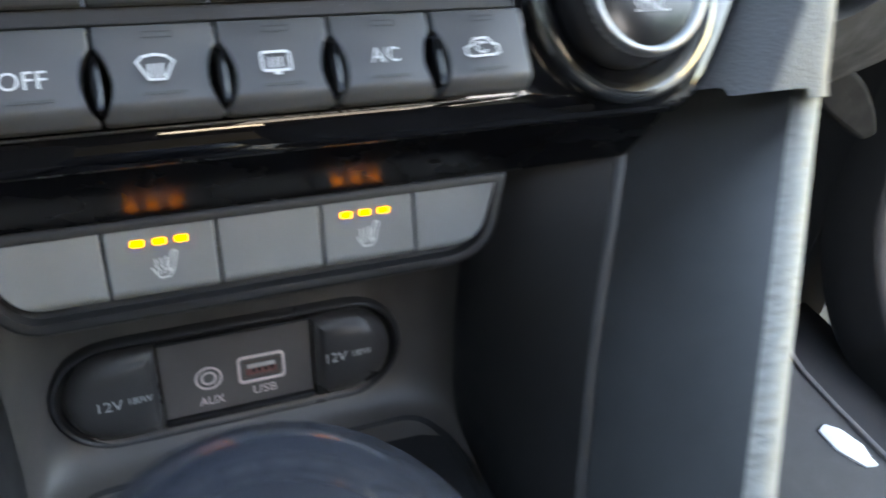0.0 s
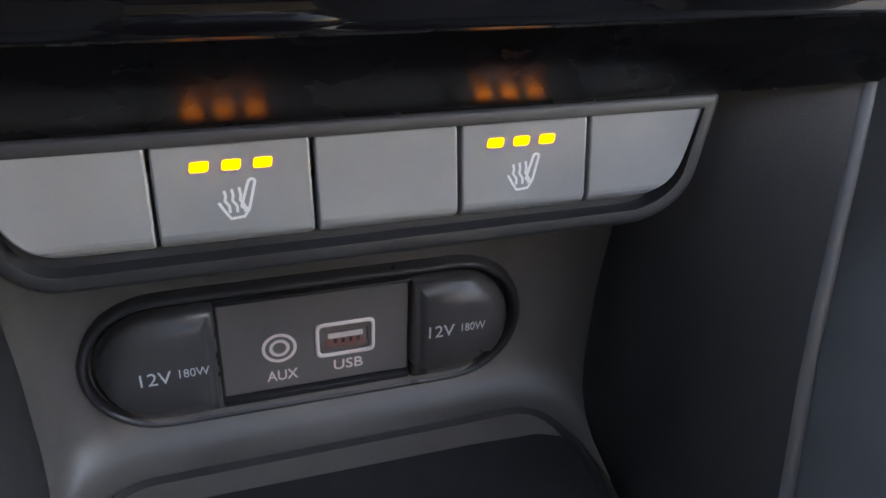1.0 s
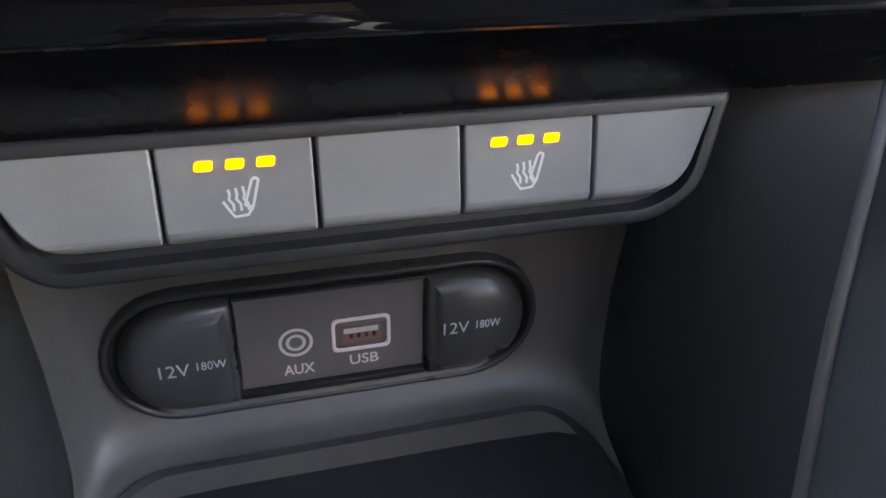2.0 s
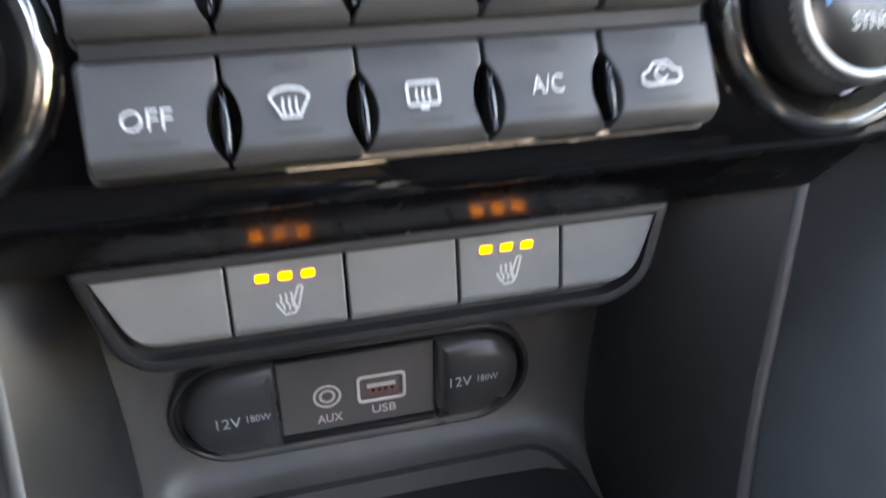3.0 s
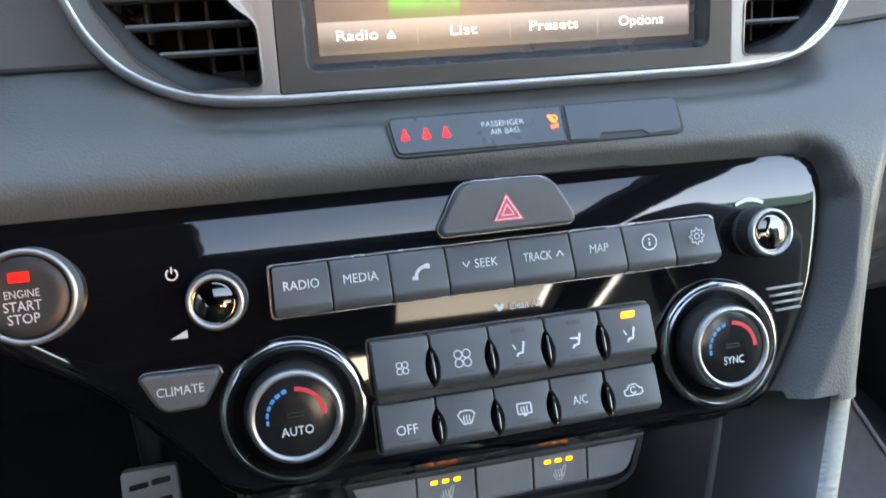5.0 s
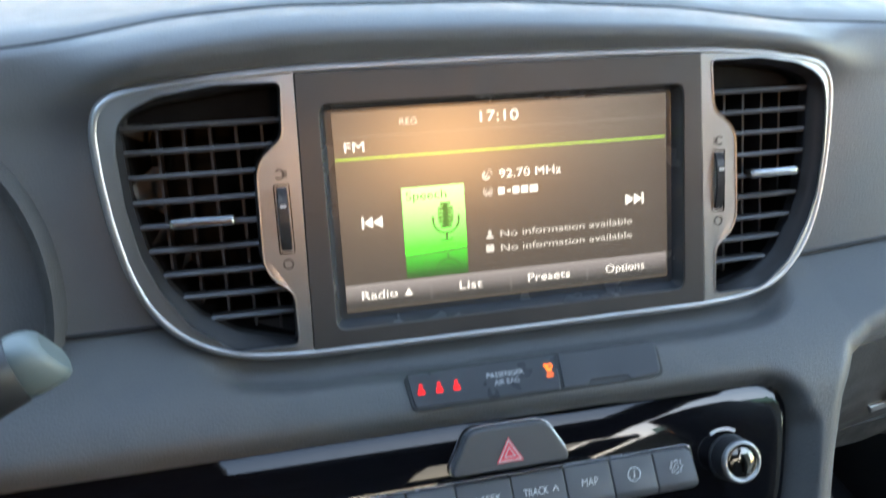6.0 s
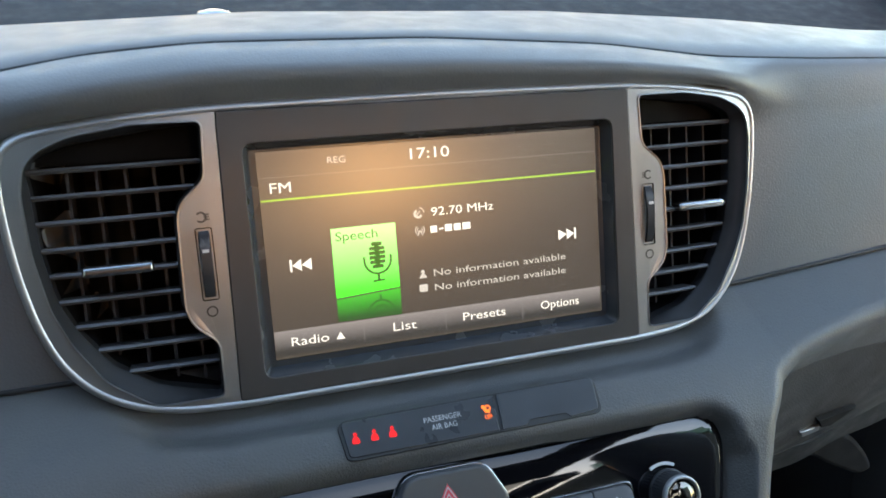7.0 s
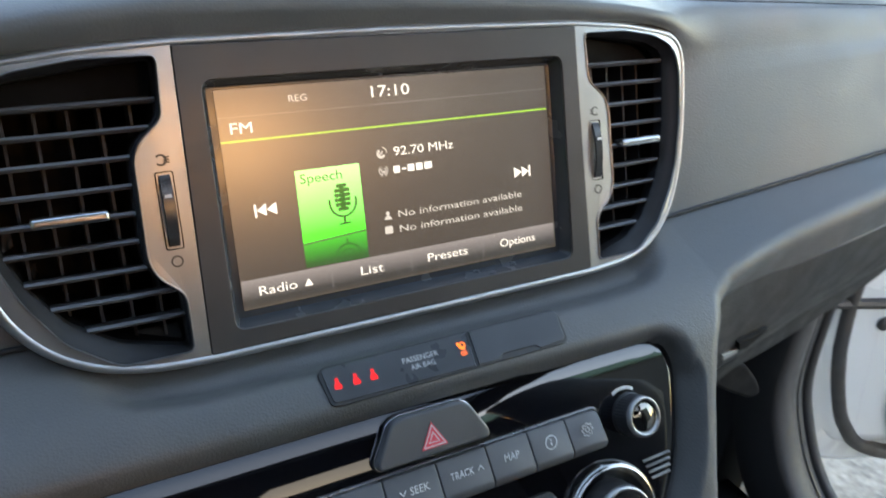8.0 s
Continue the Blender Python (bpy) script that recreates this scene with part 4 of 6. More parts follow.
# radio row
EDGES = [-0.1176, -0.0948, -0.0710, -0.0475, -0.0203, 0.0066, 0.0307, 0.0537, 0.0757]
row_lift = leaning(-0.0392, -0.0197, -0.0025, 0.0030)
ROW = []
for k, (a, b) in enumerate(zip(EDGES, EDGES[1:])):
    r = [0.0009] * 4
    if k == 0:
        r = [0.0020, 0.0009, 0.0009, 0.0015]
    if k == 7:
        r = [0.0009, 0.0030, 0.0040, 0.0009]
    shape = rounded([(a + 0.0003, -0.0392), (b - 0.0003, -0.0392), (b - 0.0003 - (0.0008 if k == 7 else 0), -0.0197), (a + 0.0003 + (0.0004 if k == 0 else 0), -0.0197)], r, 3)
    bm = curled(shape, 0.0, -0.0392, 0.0046, 0.0030, row_lift)
    ROW.append(part("radio_button", bm, BUTTON, panel, sharp=30))
part("row_frame", outline_mesh([rounded([(-0.1192, -0.0404), (0.0772, -0.0404), (0.0768, -0.0186), (-0.1188, -0.0186)], [0.002, 0.003, 0.004, 0.002], 3), rounded([(-0.1180, -0.0396), (0.0761, -0.0396), (0.0757, -0.0194), (-0.1176, -0.0194)], [0.002, 0.003, 0.004, 0.002], 3)], PN - 0.001, PN + 0.0016, 0.0003, H), material("frame_metal_dark", (0.35, 0.35, 0.36), 0.25, metal=1.0), panel, "thin metal frame")
RN = 0.0006
for k, text, w in ((0, "RADIO", 0.0138), (1, "MEDIA", 0.0138), (5, "MAP", 0.0084)):
    u = (EDGES[k] + EDGES[k + 1]) / 2
    printed(ROW[k], lettering(text, u, -0.0273, RN, H, 0.0036, w), PRINT, "lettering")
printed(ROW[3], lettering("SEEK", -0.0312, -0.0273, RN, H, 0.0036, 0.0098), PRINT, "lettering")
printed(ROW[3], Drawing(H, RN).stroke([(-0.0412, -0.0262), (-0.0397, -0.0284), (-0.0382, -0.0262)], 0.0006), PRINT, "arrow")
printed(ROW[4], lettering("TRACK", -0.0090, -0.0275, RN, H, 0.0036, 0.0124), PRINT, "lettering")
printed(ROW[4], Drawing(H, RN).stroke([(-0.0006, -0.0286), (0.0009, -0.0264), (0.0024, -0.0286)], 0.0006), PRINT, "arrow")
printed(ROW[2], Drawing(H, RN).arc(-0.0563, -0.0306, 0.0046, 90, 180, 0.0013, 8).poly(rect(-0.0572, -0.0270, -0.0548, -0.0250, 0.0005)).poly(rect(-0.0624, -0.0316, -0.0600, -0.0296, 0.0005)), PRINT, "phone_symbol")
printed(ROW[6], Drawing(H, RN).ring(0.0419, -0.0274, 0.0033, 0.0005).stroke([(0.0419, -0.0290), (0.0419, -0.0272)], 0.0008).stroke([(0.0419, -0.0264), (0.0419, -0.0257)], 0.0008), PRINT, "info_symbol")
gear = Drawing(H, RN).stroke([(0.0646 + (0.0030 + 0.0006 * math.cos(8 * 2 * math.pi * k / 48)) * math.cos(2 * math.pi * k / 48), -0.0274 + (0.0030 + 0.0006 * math.cos(8 * 2 * math.pi * k / 48)) * math.sin(2 * math.pi * k / 48)) for k in range(48)], 0.0005, True).ring(0.0646, -0.0274, 0.0012, 0.0005, 18)
printed(ROW[7], gear, PRINT_DIM, "gear_symbol")

# two rows of climate buttons with lens-shaped fins between them
COLS = [(-0.0821, -0.0594), (-0.0574, -0.0345), (-0.0327, -0.0101), (-0.0081, 0.0143), (0.0166, 0.0397)]
GRID = []
for v0, v1, lo, hi in ((-0.0758, -0.0540, -0.0010, 0.0045), (-0.1000, -0.0798, -0.0015, 0.0040)):
    for k, (a, b) in enumerate(COLS):
        a, b = a - (0.0006 if k else 0.0), b + (0.0006 if k < 4 else 0.0)
        h = v1 - v0
        notch = [(f, 0.0026 * math.sin(math.pi * f) ** 0.8) for f in (0.0, 0.1, 0.22, 0.36, 0.5, 0.64, 0.78, 0.9, 1.0)]
        right = [(b - d, v0 + h * (0.05 + 0.73 * f)) for f, d in notch] if k < 4 else []
        left = [(a + d, v0 + h * (0.05 + 0.73 * f)) for f, d in reversed(notch)] if k else []
        shape = [(a + 0.0003, v0), (b - 0.0003, v0)] + right + [(b, v1), (a, v1)] + left
        shape = rounded(shape, [0.0008, 0.0008] + [0.0] * len(right) + [0.0006, 0.0006] + [0.0] * len(left), 3)
        slope = leaning(v0, v1, lo, hi)
        bm = curled(shape, 0.0005, v0, 0.0044, 0.0046, slope)
        GRID.append(part("climate_button", bm, BUTTON, panel, sharp=30))
    for (a, b), (c, d) in zip(COLS, COLS[1:]):
        mid = (b + c) / 2
        fin = rounded([(mid + 0.0002, v0 + 0.0005), (mid + 0.0014, (v0 + v1) / 2 - 0.003), (mid + 0.0002, v1 - 0.0035), (mid - 0.0010, (v0 + v1) / 2 - 0.003)], 0.006, 4)
        part("fin", plate(fin, PN - 0.002, 0.0034, 0.0009, H, lift=leaning(v0, v1, -0.002, 0.002)), GLOSS, panel, "glossy black fin")
for v0, v1 in ((-0.0770, -0.0530), (-0.1012, -0.0788)):
    part("row_frame", outline_mesh([rect(-0.0835, v0, 0.0410, v1, 0.0025), rect(-0.0829, v0 + 0.0006, 0.0404, v1 - 0.0006, 0.002)], PN - 0.001, PN + 0.0014, 0.0002, H), material("row_metal", (0.16, 0.155, 0.15), 0.3, metal=1.0), panel, "thin metal frame")
# Added bar: keeps the gap between the rows as dark as its shade.
part("row_gap_bar", plate(rect(-0.0815, -0.0796, 0.0392, -0.0756, 0.0006), PN - 0.001, PN + 0.0040, 0.0005, H), DARK, panel, "dark bar standing in for the shaded gap between button rows")


def on_row(row, v0, v1, lo, hi):
    """The sloping face of a row's buttons as a plane of its own, so that print lies on it."""
    a = H @ Vector((0, v0, 0.0005 + hi))
    b = H @ Vector((0, v1, 0.0005 + lo))
    lean = math.degrees(math.atan2(b.y - a.y, b.z - a.z))
    return plane(b.y, b.z, lean)


R1, R2 = on_row(0, -0.0758, -0.0540, -0.0010, 0.0045), on_row(1, -0.1000, -0.0798, -0.0015, 0.0040)
N0 = 0.00072


def fan(d, u, v, s):
    for k in range(4):
        a = radians(45 + 90 * k)
        d.ring(u + s * 0.62 * math.cos(a), v + s * 0.62 * math.sin(a), s * 0.42, 0.00045, 12)
    return d


printed(GRID[0], fan(Drawing(R1, N0), -0.0708, -0.0117, 0.0028), PRINT, "fan_symbol")
printed(GRID[1], fan(Drawing(R1, N0), -0.0459, -0.0113, 0.0040), PRINT, "fan_symbol")


def sitter(d, u, v, s, up, level, down):
    """The seat-shaped airflow symbols: bold strokes and arrows."""
    d.stroke([(u + s * 0.55, v + s * 1.0), (u + s * 0.15, v - s * 0.5), (u - s * 0.5, v - s * 0.6), (u - s * 0.75, v - s * 1.0)], s * 0.30)
    if level:
        d.stroke([(u - s * 1.0, v + s * 0.45), (u - s * 0.1, v + s * 0.35)], s * 0.22).poly([(u - s * 0.1, v + s * 0.65), (u + s * 0.25, v + s * 0.32), (u - s * 0.1, v + s * 0.02)])
    if down:
        d.stroke([(u - s * 1.1, v + s * 0.7), (u - s * 0.75, v + s * 0.0)], s * 0.20)
    return d


printed(GRID[2], sitter(Drawing(R1, N0), -0.0209, -0.0110, 0.0030, False, False, True), PRINT, "airflow_symbol")
printed(GRID[3], sitter(Drawing(R1, N0), 0.0038, -0.0110, 0.0030, False, True, False), PRINT, "airflow_symbol")
printed(GRID[4], sitter(Drawing(R1, N0), 0.0284, -0.0118, 0.0030, False, False, True), PRINT, "airflow_symbol")
for k, (a, b) in enumerate(COLS):
    mid = (a + b) / 2 + 0.0004
    if k == 4:
        printed(GRID[k], Drawing(R1, N0).poly([(mid - 0.0034, -0.0045), (mid + 0.0026, -0.0045), (mid + 0.0034, -0.0020), (mid - 0.0026, -0.0020)]), YELLOW_LAMP, "lamp", "yellow lit lamp")
    elif k > 1:
        printed(GRID[k], Drawing(R1, N0).poly(rect(mid - 0.0030, -0.0042, mid + 0.0030, -0.0024, 0.0003)), PRINT_DARK, "lamp")
    if k > 0:
        printed(GRID[5 + k], Drawing(R2, N0).stroke(rect(mid - 0.0028, -0.0032, mid + 0.0028, -0.0020), 0.0003, True), PRINT_DARK, "lamp")
    printed(GRID[5 + k], Drawing(R2, N0).poly(rect(mid - 0.0042, -0.0156, mid + 0.0042, -0.0150)), PRINT_DARK, "groove_bar")
    printed(GRID[k], Drawing(R1, N0).poly(rect(mid - 0.0042, -0.0172, mid + 0.0042, -0.0166)), PRINT_DARK, "groove_bar")
printed(GRID[5], lettering("OFF", -0.0714, -0.0108, N0, R2, 0.0038, 0.0088), PRINT, "lettering")
printed(GRID[8], lettering("A/C", 0.0028, -0.0102, N0, R2, 0.0036, 0.0066), PRINT, "lettering")
d = Drawing(R2, N0).stroke([(-0.0502, -0.0086), (-0.0490, -0.0074), (-0.0466, -0.0070), (-0.0444, -0.0074), (-0.0430, -0.0086), (-0.0450, -0.0124), (-0.0482, -0.0124)], 0.0006, True)
for q in (-0.0012, 0.0, 0.0012):
    d.stroke([(-0.0466 + q, -0.0090), (-0.0468 + q, -0.0105), (-0.0465 + q, -0.0120)], 0.0005)
printed(GRID[6], d, PRINT, "windscreen_heat_symbol")
d = Drawing(R2, N0).stroke(rect(-0.0250, -0.0122, -0.0190, -0.0080, 0.0006), 0.0006, True).stroke([(-0.0228, -0.0128), (-0.0212, -0.0128)], 0.0008)
for q in (-0.0012, 0.0, 0.0012):
    d.stroke([(-0.0220 + q, -0.0092), (-0.0222 + q, -0.0106), (-0.0219 + q, -0.0116)], 0.0005)
printed(GRID[7], d, PRINT, "rear_heat_symbol")
d = Drawing(R2, N0).stroke([(0.0230, -0.0116), (0.0230, -0.0100), (0.0246, -0.0093), (0.0256, -0.0078), (0.0286, -0.0076), (0.0300, -0.0092), (0.0312, -0.0096), (0.0314, -0.0114), (0.0302, -0.0120), (0.0242, -0.0122)], 0.0006, True).arc(0.0272, -0.0100, 0.0013, 40, 330, 0.0005)
printed(GRID[9], d, PRINT, "recirculation_symbol")
part("lettering", lettering("Clean Air", -0.0143, -0.0474, PN + 0.0004, H, 0.0030, 0.0150), PRINT, panel, "white lettering")
d = Drawing(H, PN + 0.0004).poly([(-0.0282, -0.0462), (-0.0268, -0.0458), (-0.0258, -0.0470), (-0.0246, -0.0458), (-0.0236, -0.0464), (-0.0248, -0.0486), (-0.0262, -0.0490)])
part("air_symbol", d.bm, PRINT, panel)
for k in range(4):
    v = -0.0555 - 0.0034 * k
    part("rib", plate(rounded([(0.1008 + 0.0013 * k, v - 0.0009), (0.1196 - 0.0006 * k, v - 0.0006), (0.1197 - 0.0006 * k, v + 0.0005), (0.1006 + 0.0013 * k, v + 0.0002)], 0.0003, 2), PN - 0.001, PN + 0.0008, 0.0002, H), material("rib_metal", (0.32, 0.32, 0.33), 0.35, metal=1.0), panel, "small metal rib")


def temperature_knob(u, v, word, width):
    """A fluted knob with a bright ring, standing in a wide gloss bowl."""
    bowl = part("knob_bowl", turned([(0.0290, PN - 0.001), (0.0286, PN + 0.0022), (0.0276, PN + 0.0040), (0.0262, PN + 0.0046), (0.0248, PN + 0.0040), (0.0225, PN + 0.0010), (0.0205, PN + 0.0002), (0.0190, PN)], u, v, H, 64), GLOSS, panel, "glossy black bowl", sharp=60)
    part("bowl_ring", loft([[(u + r * math.cos(2 * math.pi * k / 64), v + r * math.sin(2 * math.pi * k / 64), n) for k in range(64)] for r, n in ((0.0292, PN - 0.0005), (0.0291, PN + 0.0020), (0.0286, PN + 0.0038), (0.0276, PN + 0.0050), (0.0262, PN + 0.0054), (0.0248, PN + 0.0046), (0.0238, PN + 0.0030))], H, cap_last=False), material("bowl_metal", (0.33, 0.325, 0.315), 0.16, metal=1.0), bowl, "dark chrome rim")
    knob = part("temperature_knob", turned([(0.0198, PN), (0.0198, PN + 0.001), (0.0194, PN + 0.0020, 1), (0.0186, 0.0045, 1), (0.0180, 0.0055)], u, v, H, 96, depth=0.0005), DARK, panel, "black fluted knob")
    part("knob_ring", loft([[(u + r * math.cos(2 * math.pi * k / 64), v + r * math.sin(2 * math.pi * k / 64), n) for k in range(64)] for r, n in ((0.0182, 0.0048), (0.0180, 0.0064), (0.0174, 0.0075), (0.0165, 0.0078), (0.0157, 0.0074), (0.0153, 0.0060))], H, cap_last=False), SATIN, knob, "satin silver ring", sharp=60)
    part("knob_face", turned([(0.0155, 0.0058), (0.0154, 0.0064), (0.0120, 0.0069), (0.0060, 0.0070)], u, v, H, 48), KNOB_FACE, knob, "glossy black face", sharp=60)
    part("lettering", lettering(word, u, v - 0.0053, 0.0071, H, 0.0034, width), PRINT, knob)
    for k in range(6):
        a = 190 - 15 * k
        part("cold_mark", Drawing(H, 0.0071).arc(u, v, 0.0108, a, a - 11, 0.0010 + 0.0001 * k, 4).bm, BLUE_MARK, knob, "blue mark")
    part("warm_mark", Drawing(H, 0.0071).arc(u, v, 0.0108, 88, -2, 0.0017, 18).bm, RED_MARK, knob, "red mark")
    part("slot", Drawing(H, 0.0071).stroke(rect(u - 0.0030, v + 0.0002, u + 0.0030, v + 0.0016), 0.0003, True).bm, PRINT_DARK, knob)


temperature_knob(-0.1140, -0.0768, "AUTO", 0.0122)
temperature_knob(0.0732, -0.0768, "SYNC", 0.0096)


def small_knob(name, u, v):
    knob = part(name, turned([(0.0118, PN), (0.0118, PN + 0.0010), (0.0112, PN + 0.0015, 1), (0.0108, 0.0040, 1), (0.0104, 0.0048)], u, v, H, 80, depth=0.0004), DARK, panel, "small black fluted knob")
    part("knob_ring", loft([[(u + r * math.cos(2 * math.pi * k / 48), v + r * math.sin(2 * math.pi * k / 48), n) for k in range(48)] for r, n in ((0.0107, 0.0042), (0.0106, 0.0056), (0.0101, 0.0066), (0.0093, 0.0068), (0.0086, 0.0062), (0.0083, 0.0052))], H, cap_last=False), SATIN, knob, "satin silver ring", sharp=60)
    part("knob_face", turned([(0.0086, 0.0048), (0.0085, 0.0055), (0.0078, 0.0052), (0.0066, 0.0056), (0.0050, 0.0061), (0.0032, 0.0064), (0.0014, 0.0066), (0.0004, 0.0066)], u, v, H, 40), KNOB_MIRROR, knob, "domed glossy face", sharp=60)
    return knob


small_knob("volume_knob", -0.1385, -0.0296)
small_knob("tuning_knob", 0.0978, -0.0292)
part("power_symbol", Drawing(H, PN + 0.0004).arc(-0.1540, -0.0180, 0.0021, 120, 420, 0.0007).stroke([(-0.1540, -0.0176), (-0.1540, -0.0150)], 0.0007).bm, PRINT, panel)
part("volume_symbol", Drawing(H, PN + 0.0004).poly([(-0.1575, -0.0428), (-0.1508, -0.0428), (-0.1508, -0.0396)]).bm, PRINT, panel)
part("tuning_arc", Drawing(H, PN + 0.0004).arc(0.0955, -0.0290, 0.0146, 60, 118, 0.0016).bm, PRINT, panel)
part("tuning_arc", Drawing(H, PN + 0.0004).arc(0.0955, -0.0290, 0.0150, -48, -30, 0.0014, 6).bm, PRINT, panel)

clim = ccw(rounded([(-0.1610, -0.0697), (-0.1475, -0.0690), (-0.1405, -0.0575), (-0.1412, -0.0556), (-0.1680, -0.0548), (-0.1698, -0.0562), (-0.1645, -0.0672)], 0.0018, 3))
climate = part("climate_key", plate(clim, PN - 0.003, -0.0005, 0.0012, H), BUTTON, panel, "dark climate key")
part("key_frame", outline_mesh([inset(clim, -0.0010), inset(clim, -0.0002)], PN - 0.001, PN + 0.0022, 0.0003, H), material("key_metal", (0.3, 0.3, 0.31), 0.2, metal=1.0), climate)
printed(climate, lettering("CLIMATE", -0.1553, -0.0615, 0.0000, H, 0.0034, 0.0172), PRINT, "lettering")

EU, EV = -0.2037, -0.0197
start = part("start_button", turned([(0.0150, PN), (0.0149, 0.0010), (0.0142, 0.0018), (0.0100, 0.0013), (0.0050, 0.0012)], EU, EV, H, 56), material("start_plastic", (0.022, 0.022, 0.024), 0.38, vary=0.1), panel, "round dark start button", sharp=60)
part("button_ring", loft([[(EU + r * math.cos(2 * math.pi * k / 56), EV + r * math.sin(2 * math.pi * k / 56), n) for k in range(56)] for r, n in ((0.0180, PN - 0.002), (0.0178, 0.0010), (0.0172, 0.0022), (0.0163, 0.0024), (0.0155, 0.0016), (0.0151, -0.0010))], H, cap_last=False), SATIN, start, "satin metal ring", sharp=60)
printed(start, Drawing(H, 0.0019).poly(rect(EU - 0.0048, EV + 0.0056, EU + 0.0022, EV + 0.0092, 0.0004)), RED_LAMP, "lamp", "red lit lamp")
printed(start, lettering("ENGINE", EU - 0.0010, EV + 0.0014, 0.0017, H, 0.0028, 0.0118), PRINT_DIM, "lettering")
printed(start, lettering("START", EU - 0.0012, EV - 0.0030, 0.0017, H, 0.0036, 0.0128), PRINT, "lettering")
printed(start, lettering("STOP", EU - 0.0013, EV - 0.0076, 0.0017, H, 0.0036, 0.0108), PRINT, "lettering")

# ---- seat switches ----
switches = thing("seat_switch_row", "row of five seat heating switches with yellow lamps lit", "switch row", -0.024, -0.085, -0.165)
SW = ccw(rounded([(-0.0988, 0.0040), (-0.0918, -0.0186), (-0.0845, -0.0242), (0.0336, -0.0237), (0.0436, -0.0180), (0.0497, 0.0040)], [0.003, 0.008, 0.008, 0.008, 0.008, 0.003], 5))
bm = bmesh.new()
loops = [[(u, v, -0.034) for u, v in inset(SW, 0.010)], [(u, v, -0.010) for u, v in inset(SW, 0.0015)], [(u, v, -0.0015) for u, v in SW], [(u, v, 0.0005) for u, v in inset(SW, 0.0008)], [(u, v, 0.0010) for u, v in inset(SW, 0.0018)], [(u, v, 0.0008) for u, v in inset(SW, 0.0036)], [(u, v, -0.0030) for u, v in inset(SW, 0.0042)]]
loft(loops, S, bm=bm)
part("frame", bm, DARK, switches, "dark satin frame", sharp=50)
CUTS = [None, -0.0644, -0.0365, -0.0086, 0.0187, None]
SWITCHES = []
for k in range(5):
    if k == 0:
        pts = rounded([(-0.0938, 0.0006), (-0.0872, -0.0142), (-0.0815, -0.0180), (-0.0647, -0.0180), (-0.0647, 0.0006)], [0.0012, 0.007, 0.006, 0.0010, 0.0010], 4)
    elif k == 4:
        pts = rounded([(0.0190, 0.0006), (0.0190, -0.0180), (0.0320, -0.0180), (0.0398, -0.0142), (0.0452, 0.0006)], [0.0010, 0.0010, 0.006, 0.007, 0.0012], 4)
    else:
        pts = rounded(rect(CUTS[k] + 0.0004, -0.0180, CUTS[k + 1] - 0.0004, 0.0006), 0.0010, 3)
    bm = plate(pts, -0.0045, 0.0002, 0.0005, Matrix.Identity(4))
    # the face curls under along its lower edge
    for v in (-0.0152, -0.0160, -0.0167, -0.0173):
        bmesh.ops.bisect_plane(bm, geom=bm.verts[:] + bm.edges[:] + bm.faces[:], plane_co=(0, v, 0), plane_no=(0, 1, 0), dist=1e-6)
    for vert in bm.verts:
        u, v, n = vert.co
        vert.co = S @ Vector((u, v, n - (0.0022 * (max(0.0, -0.0152 - v) / 0.0028) ** 2 if n > -0.004 else 0.0)))
    SWITCHES.append(part("switch", bm, SWITCH, switches, "grey seat heating switch" if k in (1, 3) else "blank grey switch"))
for k, mid in ((1, -0.0507), (3, 0.0041)):
    for q in (-0.0054, 0.0, 0.0054):
        printed(SWITCHES[k], Drawing(S, 0.00022).poly(rounded([(mid + q - 0.0017, -0.0043), (mid + q + 0.0014, -0.0043), (mid + q + 0.0017, -0.0026), (mid + q - 0.0014, -0.0026)], 0.0004, 3)), YELLOW_LAMP, "lamp", "yellow lit lamp")
    # a seat in outline, leaning, with three wavy heat lines across it
    d = Drawing(S, 0.00022).stroke(rounded([(mid + 0.0010, -0.0112), (mid + 0.0026, -0.0066), (mid + 0.0031, -0.0062), (mid + 0.0038, -0.0065), (mid + 0.0024, -0.0116)], 0.0003, 3), 0.0005, True)
    d.stroke([(mid + 0.0024, -0.0116), (mid + 0.0014, -0.0130), (mid - 0.0009, -0.0132), (mid - 0.0018, -0.0119), (mid - 0.0028, -0.0101)], 0.0005)
    for q in range(3):
        a = mid - 0.0014 + 0.0013 * q
        d.stroke([(a - 0.0003, -0.0080 + 0.0002 * q), (a - 0.0001, -0.0090), (a - 0.0003, -0.0099), (a + 0.0004, -0.0109), (a + 0.0004, -0.0121)], 0.0005)
    printed(SWITCHES[k], d, SYMBOL, "heated_seat_symbol")

# ---- power sockets ----
sockets = thing("power_socket_panel", "black oval panel with two socket caps and media ports", "socket panel", -0.03, -0.05, -0.24)


def oval(u0, u1, v0, v1, steps=14):
    r = (v1 - v0) / 2
    c = (v0 + v1) / 2
    right = [(u1 - r + r * math.cos(radians(-90 + 180 * k / steps)), c + r * math.sin(radians(-90 + 180 * k / steps))) for k in range(steps + 1)]
    left = [(u0 + r + r * math.cos(radians(90 + 180 * k / steps)), c + r * math.sin(radians(90 + 180 * k / steps))) for k in range(steps + 1)]
    return right + left


